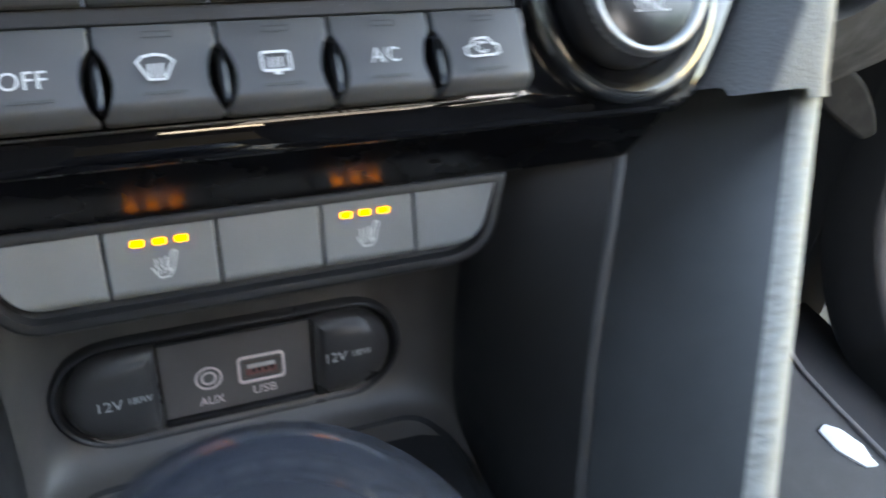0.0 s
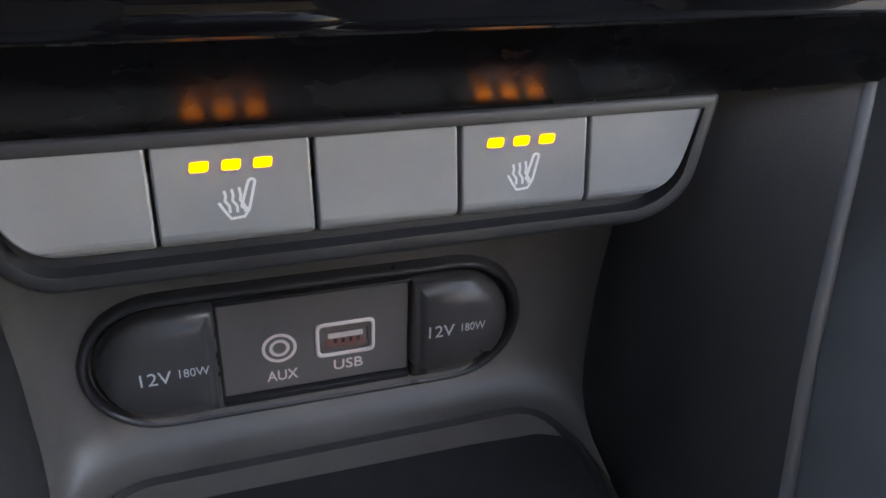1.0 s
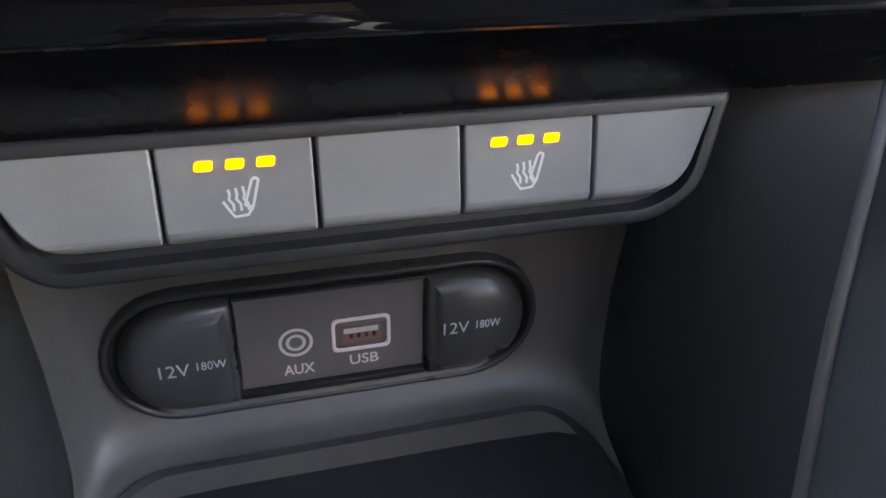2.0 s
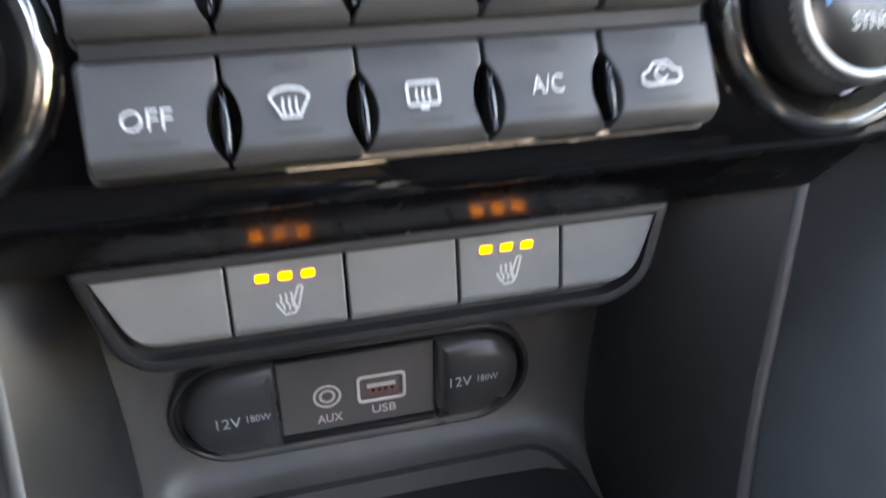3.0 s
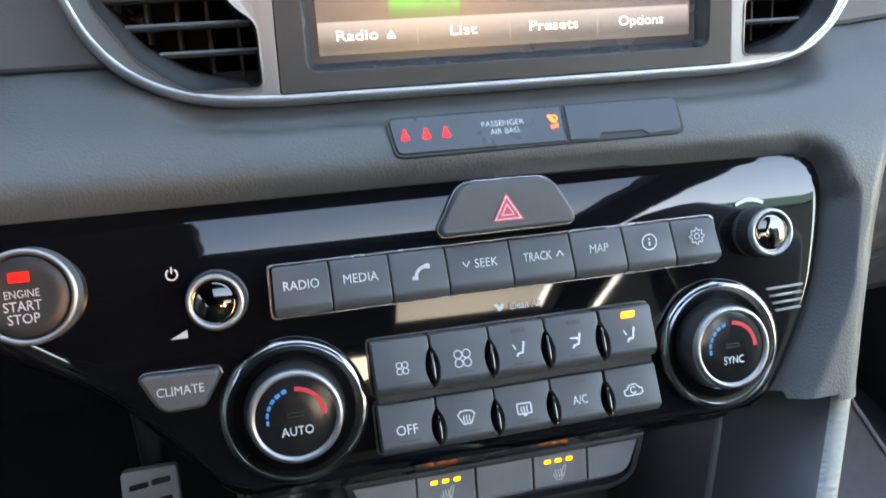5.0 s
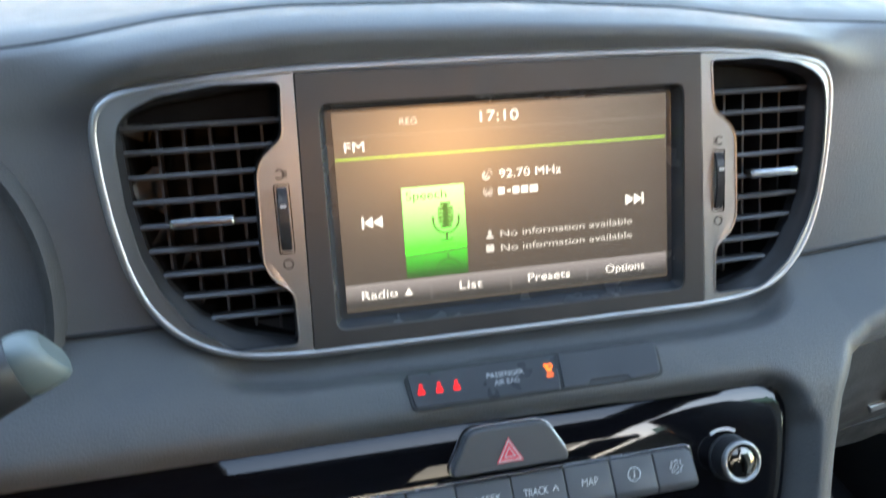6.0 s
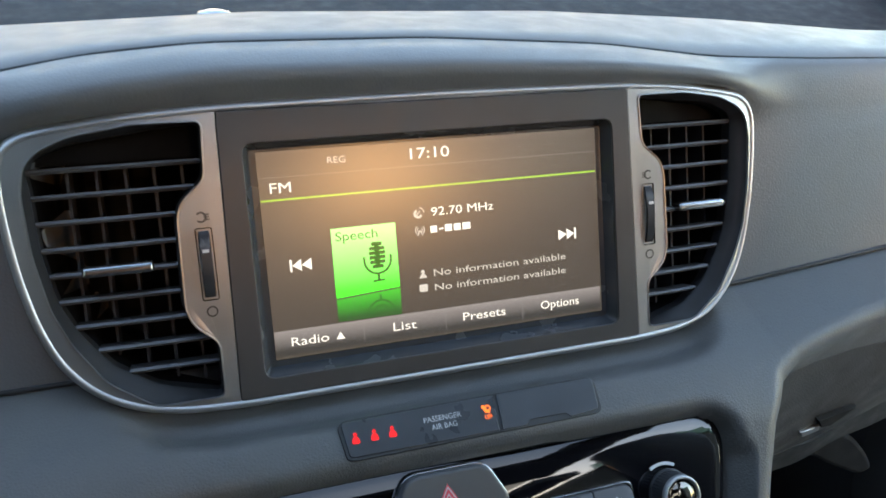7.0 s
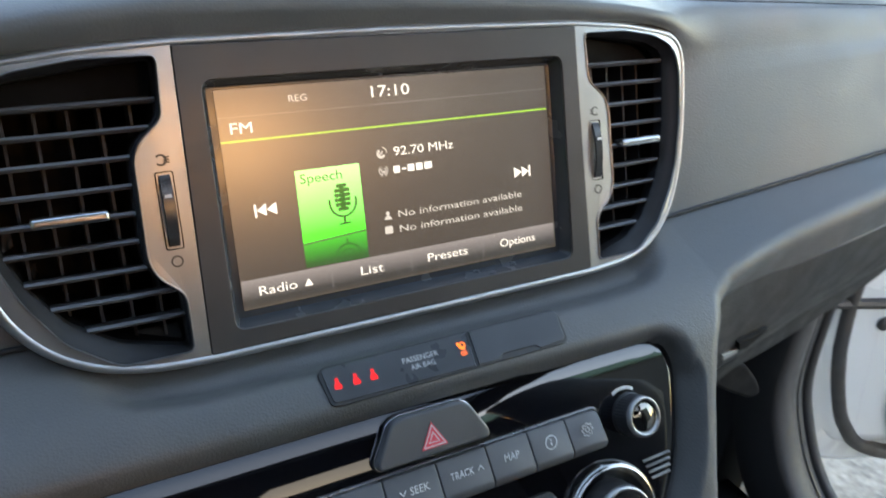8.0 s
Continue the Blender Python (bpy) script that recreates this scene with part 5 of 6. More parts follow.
OV = oval(-0.0924, 0.0318, -0.0242, 0.0186)
RIM_STEPS = ((-0.0010, -0.004), (0.0, 0.0036), (0.0005, 0.0046), (0.0012, 0.0050), (0.0020, 0.0046), (0.0025, 0.0036), (0.0027, 0.0016), (0.0032, 0.0014), (0.0034, 0.0034), (0.0037, 0.0030), (0.0040, -0.0005))
part("rim", loft([[(u, v, n) for u, v in inset(OV, d)] for d, n in RIM_STEPS], K), material("rim_plastic", (0.034, 0.034, 0.036), 0.32, vary=0.1), sockets, "satin black rim with a bead", sharp=60)
for v0, v1 in ((0.0138, 0.0149), (-0.0200, -0.0179)):
    part("plate_edge", plate(rect(-0.0568, v0, -0.0032, v1), -0.001, 0.0046, 0.0005, K), DARK, sockets)
centre = rect(-0.0565, -0.0176, -0.0035, 0.0136, 0.0004)
part("centre_plate", plate(centre, -0.003, 0.0028, 0.0003, K), material("plate_plastic", (0.140, 0.126, 0.118), 0.42, vary=0.08, grain=0.00003, grain_scale=2500), sockets, "dark grey centre plate")


def socket_cap(u0, u1, round_left):
    """A domed rubber cap over a socket."""
    base = oval(-0.0878, 0.0272, -0.0197, 0.0141)
    pts = [(u, v) for u, v in base if (u < u1 if round_left else u > u0)]
    pts = pts + ([(u1, -0.0197), (u1, 0.0141)] if round_left else [(u0, 0.0141), (u0, -0.0197)])
    mid = (min(p[0] for p in pts) + max(p[0] for p in pts)) / 2
    pts = sorted(set(pts), key=lambda p: math.atan2(p[1] + 0.0028, p[0] - mid))
    loops = [[(u, v, -0.002) for u, v in pts], [(u, v, 0.0040) for u, v in pts], [(u, v, 0.0058) for u, v in inset(pts, 0.0008)]]
    rim = inset(pts, 0.0008)
    cx, cy = mid, -0.0028
    for f in (0.95, 0.88, 0.78, 0.66, 0.5, 0.3, 0.12):
        ring = [(cx + (u - cx) * f, cy + (v - cy) * f) for u, v in rim]
        loops.append([(u, v, 0.0056 + 0.0052 * math.sqrt(max(0.0, 1 - ((v - cy) / 0.0170) ** 2)) * (1 - f ** 7)) for u, v in ring])
    return part("socket_cap", loft(loops, K), CAP, sockets, "matte black socket cap", sharp=50)


cap = socket_cap(None, -0.0572, True)
printed(cap, lettering("12V", -0.0730, -0.0013, 0.0109, K, 0.0040, 0.0078), PRINT_CAP, "lettering")
printed(cap, lettering("180W", -0.0634, -0.0008, 0.0109, K, 0.0027, 0.0076), PRINT_CAP, "lettering")
cap = socket_cap(-0.0028, None, False)
printed(cap, lettering("12V", 0.0044, 0.0001, 0.0109, K, 0.0040, 0.0076), PRINT_CAP, "lettering")
printed(cap, lettering("180W", 0.0140, 0.0003, 0.0109, K, 0.0027, 0.0072), PRINT_CAP, "lettering")
K1 = K @ Matrix.Translation((0, 0, 0.0016))
AU, AV = -0.0406, -0.0033
aux = part("media_jack", turned([(0.0030, 0.0010), (0.0029, 0.0014), (0.0018, 0.0014), (0.0015, 0.0006), (0.0010, -0.002)], AU, AV, K1, 28), material("jack_metal", (0.35, 0.34, 0.33), 0.3, metal=0.8), sockets, "round audio jack")
part("jack_ring", Drawing(K1, 0.0013).ring(AU, AV, 0.0044, 0.0009, 32).ring(AU, AV, 0.0024, 0.0008, 24).bm, PRINT_PINK, aux, "pale printed ring")
part("lettering", lettering("AUX", -0.0402, -0.0128, 0.0013, K1, 0.0035, 0.0088, bold=0.012), PRINT_PINK, sockets)
UU, UV = -0.0219, -0.0030
usb = part("media_port", outline_mesh([rect(UU - 0.0086, UV - 0.0058, UU + 0.0086, UV + 0.0058, 0.0022), rect(UU - 0.0075, UV - 0.0047, UU + 0.0075, UV + 0.0047, 0.0014)], 0.0004, 0.0018, 0.0003, K1), PRINT_PINK, sockets, "data port with a pale frame")
part("port_well", loft([[(u, v, 0.0017) for u, v in rect(UU - 0.0066, UV - 0.0032, UU + 0.0066, UV + 0.0032)], [(u, v, -0.007) for u, v in rect(UU - 0.0060, UV - 0.0026, UU + 0.0060, UV + 0.0026)]], K1), material("port_metal", (0.20, 0.10, 0.085), 0.4, metal=0.3), usb, sharp=30)
part("port_tongue", plate(rect(UU - 0.0050, UV + 0.0004, UU + 0.0050, UV + 0.0020), -0.006, 0.0016, 0.0002, K1), material("tongue_plastic", (0.62, 0.55, 0.50), 0.45), usb, "cream tongue")
for q in (-0.0034, -0.0012, 0.0010, 0.0032):
    part("port_pin", plate(rect(UU + q, UV - 0.0014, UU + q + 0.0010, UV + 0.0003), -0.006, 0.0016, 0.0002, K1), CHROME, usb)
part("port_contacts", plate(rect(UU - 0.0056, UV - 0.0026, UU + 0.0056, UV + 0.0001), -0.006, 0.0014, 0.0002, K1), material("port_red", (0.24, 0.10, 0.085), 0.5), usb, "reddish contacts")
part("lettering", lettering("USB", -0.0212, -0.0122, 0.0013, K1, 0.0035, 0.0086, bold=0.012), PRINT_PINK, sockets)

# ---- storage tray under the switches ----
tray = thing("storage_tray", "dark open storage tray below the switches", "storage tray", -0.025, -0.09, -0.28, kind="structure")
TX0, TX1, TC = -0.1005, 0.0470, -0.0268


def tray_shell():
    """Back wall, rounded corners and side walls in one moulding; columns run from the back's middle to the front."""
    cols = []
    for side in (-1, 1):
        half = (TX1 - TX0) / 2
        plan = [(0.0, 0.0), (0.5, 0.0), (0.80, 0.0008), (0.92, 0.004), (0.985, 0.010), (1.01, 0.018)]
        pts = [(TC + side * half * f, d) for f, d in plan]
        cols.append(pts)
    line = [*reversed(cols[0]), *cols[1][1:]]
    rows = []
    for x, d in line:
        col = []
        for z, fillet in ((-0.150, 0), (-0.175, 0), (-0.200, 0), (-0.225, 0), (-0.248, 0), (-0.258, 0.0020), (-0.2640, 0.0060), (-0.2670, 0.0120), (-0.2685, 0.0260)):
            y = -0.0492 - 0.2126 * (-0.24 - z) * (1 if z < -0.2 else 0.6)
            col.append(Vector((x, y - d - fillet, z)))
        rows.append(col)
    return grid(None, rows)


part("back_wall", tray_shell(), TRAY, tray, sharp=80)


def ridge_x(z, side):
    x = lerp(-z, [0.13, 0.153, 0.20, 0.25, 0.33], [0.0990, 0.0897, 0.0701, 0.0530, 0.030])
    if side < 0:
        x = lerp(-z, [0.13, 0.16, 0.20, 0.25, 0.33], [-0.1225, -0.1188, -0.1140, -0.1084, -0.100])
    return x


def ridge_y(z, side):
    if side < 0:
        return lerp(-z, [0.13, 0.16, 0.20, 0.25, 0.33], [-0.0378, -0.0694, -0.1107, -0.1610, -0.24])
    return lerp(-z, [0.13, 0.153, 0.20, 0.25, 0.33], [-0.0600, -0.0787, -0.1143, -0.1528, -0.215])


def side_wall(side):
    """From the back corner of the tray out to the ridge."""
    corner = TX1 + 0.0008 if side > 0 else TX0 - 0.0008
    rows = []
    for k in range(13):
        z = -0.132 - 0.148 * k / 12
        yb = -0.0492 - 0.2126 * (-0.24 - z) * (1 if z < -0.2 else 0.6) - 0.018
        rx, ry = ridge_x(z, side), ridge_y(z, side)
        if side > 0 and rx < corner + 0.004:
            rx = corner + 0.004
        pts = [Vector((corner + side * 0.0012, yb + 0.005, z)), Vector((corner, yb, z)), Vector((corner * 0.8 + rx * 0.2, yb * 0.82 + ry * 0.18 - 0.003, z)), Vector((corner * 0.5 + rx * 0.5, yb * 0.5 + ry * 0.5 - 0.002, z)), Vector((rx, ry, z))]
        rows.append(pts)
    bm = grid(None, rows)
    if side < 0:
        bmesh.ops.reverse_faces(bm, faces=bm.faces[:])
    return bm


part("side_wall", side_wall(1), TRAY_SHADED, tray, sharp=80)
part("side_wall", side_wall(-1), TRAY_SHADED, tray, sharp=80)
part("tray_floor", box(-0.125, -0.24, -0.300, 0.075, -0.045, -0.2715, 0.002), CONSOLE, tray)
mat_edge = ccw(rounded([(-0.0985, -0.200), (0.0455, -0.200), (0.0445, -0.0850), (0.0350, -0.0690), (-0.0860, -0.0700), (-0.0990, -0.0850)], [0.004, 0.004, 0.012, 0.010, 0.012, 0.010], 5))
FLAT = plane(0, -0.2712, 90)
rubber = thing("rubber_mat", "black rubber mat with a raised rim lying in the tray", "mat", -0.025, -0.1, -0.271)
part("mat", loft([[(u, v, 0.0) for u, v in mat_edge], [(u, v, 0.0042) for u, v in mat_edge], [(u, v, 0.0052) for u, v in inset(mat_edge, 0.0008)], [(u, v, 0.0044) for u, v in inset(mat_edge, 0.0018)], [(u, v, 0.0030) for u, v in inset(mat_edge, 0.0026)]], FLAT), RUBBER, rubber, sharp=40)


# ---- flanks of the centre stack ----
def flank(side):
    """The moulded flank: a ridge, a dark panel and a broad grained edge towards the seats, running down and back."""
    zs = [-0.120 - 0.014 * k for k in range(18)]
    ridge, panel_rows, edge_rows = [], [], []
    for z in zs:
        rx, ry = ridge_x(z, side), ridge_y(z, side)
        if side > 0:
            ex = lerp(-z, [0.10, 0.13, 0.16, 0.20, 0.25, 0.36], [0.148, 0.1395, 0.1146, 0.0848, 0.0560, 0.0])
            ey = lerp(-z, [0.10, 0.13, 0.16, 0.20, 0.25, 0.36], [-0.085, -0.1035, -0.1392, -0.1831, -0.232, -0.33])
            sx, sy = ex - 0.0125, ey - 0.002
        else:
            ex = lerp(-z, [0.10, 0.13, 0.16, 0.20, 0.25, 0.36], [-0.152, -0.1488, -0.1463, -0.1429, -0.1387, -0.13])
            ey = lerp(-z, [0.10, 0.13, 0.16, 0.20, 0.25, 0.36], [-0.005, -0.0131, -0.0366, -0.0678, -0.1069, -0.19])
            sx, sy = ex + 0.004, ey - 0.004
        ridge.append([Vector((rx, ry, z)), Vector((rx + side * 0.0012, ry - 0.0016, z)), Vector((rx + side * 0.0032, ry - 0.0014, z)), Vector((rx + side * 0.0042, ry + 0.0012, z))])
        a = Vector((rx + side * 0.0042, ry + 0.0012, z))
        s = Vector((sx, sy, z))
        panel_rows.append([a, a.lerp(s, 0.3) + Vector((side * 0.002, 0.001, 0)), a.lerp(s, 0.7) + Vector((side * 0.0015, 0.0005, 0)), a.lerp(s, 0.93), s])
        e = Vector((ex, ey, z))
        edge_rows.append([s, s.lerp(e, 0.15) + Vector((0, -0.0022, 0)), s.lerp(e, 0.5) + Vector((0, -0.0036, 0)), s.lerp(e, 0.88) + Vector((0, -0.0022, 0)), e, e + Vector((side * 0.0010, 0.004, 0)), e + Vector((side * lerp(-z, [0.17, 0.20], [-0.006, 0.002]), 0.06, 0))])
    return ridge, panel_rows, edge_rows


for side in (1, -1):
    flank_thing = thing("console_flank", "dark centre console flank, grained edge coloured pale for its light" if side > 0 else "dark centre console flank beside the pedals", "console panel", side * 0.12, -0.12, -0.3, group="console flanks")
    ridge, panel_rows, edge_rows = flank(side)
    bms = [grid(None, r) for r in (ridge, panel_rows, edge_rows)]
    for b in bms:
        if side < 0:
            bmesh.ops.reverse_faces(b, faces=b.faces[:])
    part("ridge", bms[0], material("ridge_plastic", (0.055, 0.055, 0.055), 0.42, vary=0.1), flank_thing, "worn satin ridge", sharp=70)
    # The left panel takes the paler pad material to stand for light on it.
    part("panel", bms[1], FLANK if side > 0 else PAD_LIT, flank_thing, sharp=70)
    part("grained_edge", bms[2], TRIM_LIT if side > 0 else PAD_LIT, flank_thing, "grained edge, pale grey for the light on it" if side > 0 else "", sharp=70)


# ---- driver's side ----
def cluster():
    c = thing("instrument_cluster", "round instrument cluster hood with a lit dial edge", "instrument cluster", -0.36, 0.02, 0.05)
    m = plane(0.004, 0.0, 20)
    hood = ccw(rounded([(-0.52, -0.030), (-0.232, -0.030), (-0.2165, 0.030), (-0.222, 0.075), (-0.245, 0.112), (-0.31, 0.128), (-0.52, 0.128)], [0.02, 0.03, 0.05, 0.05, 0.05, 0.05, 0.02], 6))
    part("hood", loft([[(u, v, -0.030) for u, v in inset(hood, -0.006)], [(u, v, -0.010) for u, v in inset(hood, -0.002)], [(u, v, -0.002) for u, v in hood], [(u, v, -0.004) for u, v in inset(hood, 0.004)], [(u, v, -0.030) for u, v in inset(hood, 0.012)], [(u, v, -0.050) for u, v in inset(hood, 0.016)]], m), SKIN, c, sharp=60)
    ring = disc(-0.335, 0.045, 0.083, 64)
    part("dial_ring", loft([[(u, v, -0.049) for u, v in ring], [(u, v, -0.030) for u, v in inset(ring, 0.003)], [(u, v, -0.028) for u, v in inset(ring, 0.008)], [(u, v, -0.044) for u, v in inset(ring, 0.014)]], m), material("dial_ring", (0.12, 0.11, 0.10), 0.35, vary=0.1), c, sharp=60)
    dial = part("dial", plate(disc(-0.335, 0.045, 0.069, 56), -0.048, -0.0435, 0.0004, m), material("dial_black", (0.01, 0.01, 0.012), 0.3, vary=0.1), c)
    for k in range(41):
        a = radians(-130 + 260 * k / 40)
        r0 = 0.058 if k % 4 == 0 else 0.062
        u, v = -0.335 + 0.0 * k, 0.045
        d = Drawing(m, -0.0434).stroke([(u + r0 * math.cos(a), v + r0 * math.sin(a)), (u + 0.066 * math.cos(a), v + 0.066 * math.sin(a))], 0.0016)
        part("tick", d.bm, UI_GREY, dial, "white tick")
    return c


cluster()

stalk = thing("control_stalk", "dark steering column stalk with a pale grey end cap", "stalk", -0.25, -0.09, 0.05)
SX = Vector((0.93, 0.30, 0.21)).normalized()  # along the lever, towards its end
SU = (Vector((0, 0, 1)) - SX * SX.z).normalized()
SF = SX.cross(SU)


def stalk_loop(at, half_high, half_wide, slant=0.0):
    """A rounded-square section of the lever; slant tips it like the chamfered end."""
    base = Vector((-0.2085, -0.0668, 0.0592)) + SX * at
    out = []
    for k in range(32):
        a = 2 * math.pi * k / 32
        c, q = math.cos(a), math.sin(a)
        w = math.copysign(abs(c) ** 0.7, c) * half_wide
        h = math.copysign(abs(q) ** 0.7, q) * half_high
        out.append(tuple(base + SF * w + SU * h - SX * slant * h))
    return out


part("lever", loft([stalk_loop(at, h, w) for at, h, w in ((-0.15, 0.016, 0.014), (-0.06, 0.0155, 0.0135), (-0.012, 0.0125, 0.0115), (-0.0012, 0.0112, 0.0105))] + [stalk_loop(-0.0006, 0.0105, 0.0098)], Matrix.Identity(4)), DARK, stalk, sharp=60)
part("end_cap", loft([stalk_loop(at, h, w, sl) for at, h, w, sl in ((-0.0010, 0.0106, 0.0100, 0.0), (0.0002, 0.0110, 0.0104, 0.0), (0.0050, 0.0108, 0.0102, 0.15), (0.0090, 0.0101, 0.0095, 0.30), (0.0110, 0.0088, 0.0083, 0.34), (0.0118, 0.0070, 0.0066, 0.34))], Matrix.Identity(4), cap_first=True), material("cap_grey", (0.115, 0.135, 0.132), 0.4, vary=0.06), stalk, "pale grey end cap", sharp=60)

pedal = thing("accelerator_pedal", "brushed steel pedal with dark rubber slots", "pedal", -0.23, 0.18, -0.45)
PM = plane(0.150, -0.355, 35, x=-0.229)
plate_pts = rounded([(-0.0235, -0.18), (0.0228, -0.18), (0.0203, -0.011), (-0.0222, -0.011)], 0.004, 4)
steel = part("pedal_plate", plate(plate_pts, -0.012, 0.0, 0.0010, PM), PEDAL, pedal, "brushed steel plate")
for r in range(10):
    for c, u in enumerate((-0.0090, 0.0078)):
        v = -0.0235 - 0.0150 * r - 0.002 * c + 0.004 * c
        part("slot", plate(rounded([(u - 0.0072, v - 0.0030), (u + 0.0072, v - 0.0016), (u + 0.0072, v + 0.0026), (u - 0.0072, v + 0.0012)], 0.0012, 3), -0.004, 0.0014, 0.0004, PM), SEAL, steel, "dark rubber pad")
part("pedal_arm", tube([(-0.229, 0.165, -0.40), (-0.235, 0.21, -0.30), (-0.24, 0.26, -0.15)], 0.011), DARK, pedal)

# ---- gear knob ----
gear_knob = thing("gear_knob", "dark glossy gear lever knob", "gear knob", -0.041, -0.20, -0.145)
GX, GY, GZ = -0.0450, -0.2082, -0.1192
loops = []
for r, z in ((0.012, -0.052), (0.022, -0.046), (0.031, -0.034), (0.0335, -0.020), (0.0300, -0.0085), (0.0225, -0.0015), (0.0125, 0.0030), (0.004, 0.0046)):
    loops.append([(GX + r * math.cos(2 * math.pi * k / 36), GY + 1.15 * r * math.sin(2 * math.pi * k / 36), GZ + z) for k in range(36)])
part("knob", loft(loops, Matrix.Identity(4), cap_first=True), material("knob_lacquer", (0.02, 0.022, 0.028), 0.14, vary=0.1), gear_knob, sharp=70)
part("lever", tube([(GX, GY, GZ - 0.042), (GX, GY + 0.004, GZ - 0.195)], [0.007, 0.009]), DARK, gear_knob)

# ---- passenger's side: glove box, footwell, sill, open door ----
def seam_z(x):
    return lerp(x, [0.14, 0.25, 0.32, 0.36, 0.45, 0.60, 0.80], [-0.175, -0.168, -0.158, -0.142, -0.128, -0.100, -0.06])


def passenger_dash():
    """The bulging face under the shelf, set back from the centre stack, down to the glove box lid."""
    rows = []
    for k in range(67):
        x = 0.135 + 0.010 * k
        e = lerp(x, [0.14, 0.165, 0.178, 0.192, 0.217, 0.25, 0.34, 0.45, 0.8], [-0.033, -0.033, -0.030, -0.024, -0.0185, -0.0135, -0.007, 0.001, 0.02])
        zt = lerp(x, [0.14, 0.178, 0.192, 0.25, 0.34, 0.8], [-0.03, -0.026, -0.016, -0.010, 0.0, 0.035])
        zs = seam_z(x)
        row = []
        for j in range(52):
            f = -0.02 + 0.02 * j
            d = lerp(f, [-0.02, 0.05, 0.15, 0.30, 0.45, 0.60, 0.75, 0.88, 0.97, 1.0], [0.010, 0.003, 0.0015, 0.003, 0.008, 0.016, 0.027, 0.039, 0.049, 0.060])
            row.append((x, e + d, zt + (zs - zt) * f))
        rows.append(row)
    pts = np.array(rows)
    for _ in range(8):
        pts[1:-1, :, 1:] = (pts[:-2, :, 1:] + 2 * pts[1:-1, :, 1:] + pts[2:, :, 1:]) / 4
    for _ in range(20):
        pts[:, 1:-1, 1:] = (pts[:, :-2, 1:] + 2 * pts[:, 1:-1, 1:] + pts[:, 2:, 1:]) / 4
    return grid(None, [[Vector(p) for p in row] for row in pts.tolist()])


part("passenger_face", passenger_dash(), DASH_SHADED, dashboard, sharp=70)
glove = thing("glove_box", "glove box lid under the passenger dash, coloured dark for its shade", "glove box", 0.35, 0.05, -0.2)
rows = []
for k in range(56):
    x = 0.150 + 0.010 * k
    z0 = seam_z(x) - lerp(x, [0.15, 0.30, 0.335, 0.37, 0.7], [0.004, 0.004, 0.010, 0.003, 0.003])
    z1 = min(lerp(x, [0.15, 0.40, 0.50, 0.56, 0.62, 0.70], [-0.270, -0.255, -0.229, -0.205, -0.155, -0.11]), z0 - 0.02)
    y0 = lerp(x, [0.15, 0.32, 0.45, 0.7], [0.036, 0.050, 0.058, 0.075])
    rows.append([Vector((x, y0 + 0.03, z0)), Vector((x, y0 + 0.002, z0)), Vector((x, y0 - 0.001, z0 - 0.003)), Vector((x, y0 + 0.011, z0 * 0.6 + z1 * 0.4)), Vector((x, y0 + 0.050, z1 + 0.014)), Vector((x, y0 + 0.066, z1 + 0.003)), Vector((x, y0 + 0.076, z1)), Vector((x, y0 + 0.22, z1 - 0.002))])
part("lid", grid(None, rows), GLOVE_SHADED, glove, sharp=60)


def on_face(corners, out, sunk):
    """A small slab lying on the sloping face, from four of its corners."""
    n = Vector((0.14, -0.93, -0.34)).normalized()
    pts = [Vector(c) for c in corners]
    return loft([[tuple(p - n * sunk) for p in pts], [tuple(p + n * (out - 0.0005)) for p in pts], [tuple(p + n * out + (sum(pts, Vector()) / 4 - p) * 0.05) for p in pts]], Matrix.Identity(4))


part("latch", on_face([(0.2405, -0.0026, -0.0962), (0.2490, 0.0022, -0.1062), (0.2655, 0.0045, -0.1055), (0.2600, 0.0011, -0.0982)], 0.0016, 0.006), SATIN, glove, "small silver latch", sharp=40)
# A black slab laid on the face in place of the gap's shade.
part("gap_slab", on_face([(0.2478, -0.0055, -0.0845), (0.2600, 0.0011, -0.0980), (0.2712, 0.0036, -0.1010), (0.2840, -0.0002, -0.0852)], 0.0030, 0.006), SHADE_BLACK, glove, "black slab standing in for the shaded gap above the lid", sharp=40)
# The flange's near black stands in for the shadow under the lid.
flange = rounded([(0.262, -0.235), (0.386, -0.211), (0.443, -0.2405), (0.4700, -0.2680), (0.484, -0.289), (0.4692, -0.2945), (0.4177, -0.2658), (0.398, -0.251), (0.262, -0.262)], 0.014, 5)
part("lower_flange", plate(flange, -0.020, 0.0, 0.004, Matrix(((1, 0, 0, 0), (0, 0, -1, 0.105), (0, 1, 0, 0), (0, 0, 0, 1)))), material("flange_shaded", (0.008, 0.008, 0.009), 0.8, vary=0.1, spec=0.12), glove, "lower flange, coloured near black for the shadow it lies in")

footwell = thing("footwell", "dark carpeted footwell of the car", "footwell", 0, 0.3, -0.62, kind="structure")
part("floor_carpet", box(-0.72, -1.0, -0.68, 0.70, 0.62, -0.62, 0.01), CARPET, footwell)
part("bulkhead", box(-0.72, 0.50, -0.66, 0.74, 0.56, 0.06, 0.01), CARPET, footwell)
part("footwell_side", box(0.66, 0.235, -0.70, 0.742, 0.60, 0.06, 0.01), CARPET, footwell)
part("footwell_side", box(-0.742, 0.235, -0.70, -0.66, 0.60, 0.06, 0.01), CARPET, footwell)
part("tunnel", box(-0.115, -1.2, -0.64, 0.055, 0.50, -0.302, 0.03, segments=4), CONSOLE, footwell, "centre tunnel")
tread = []
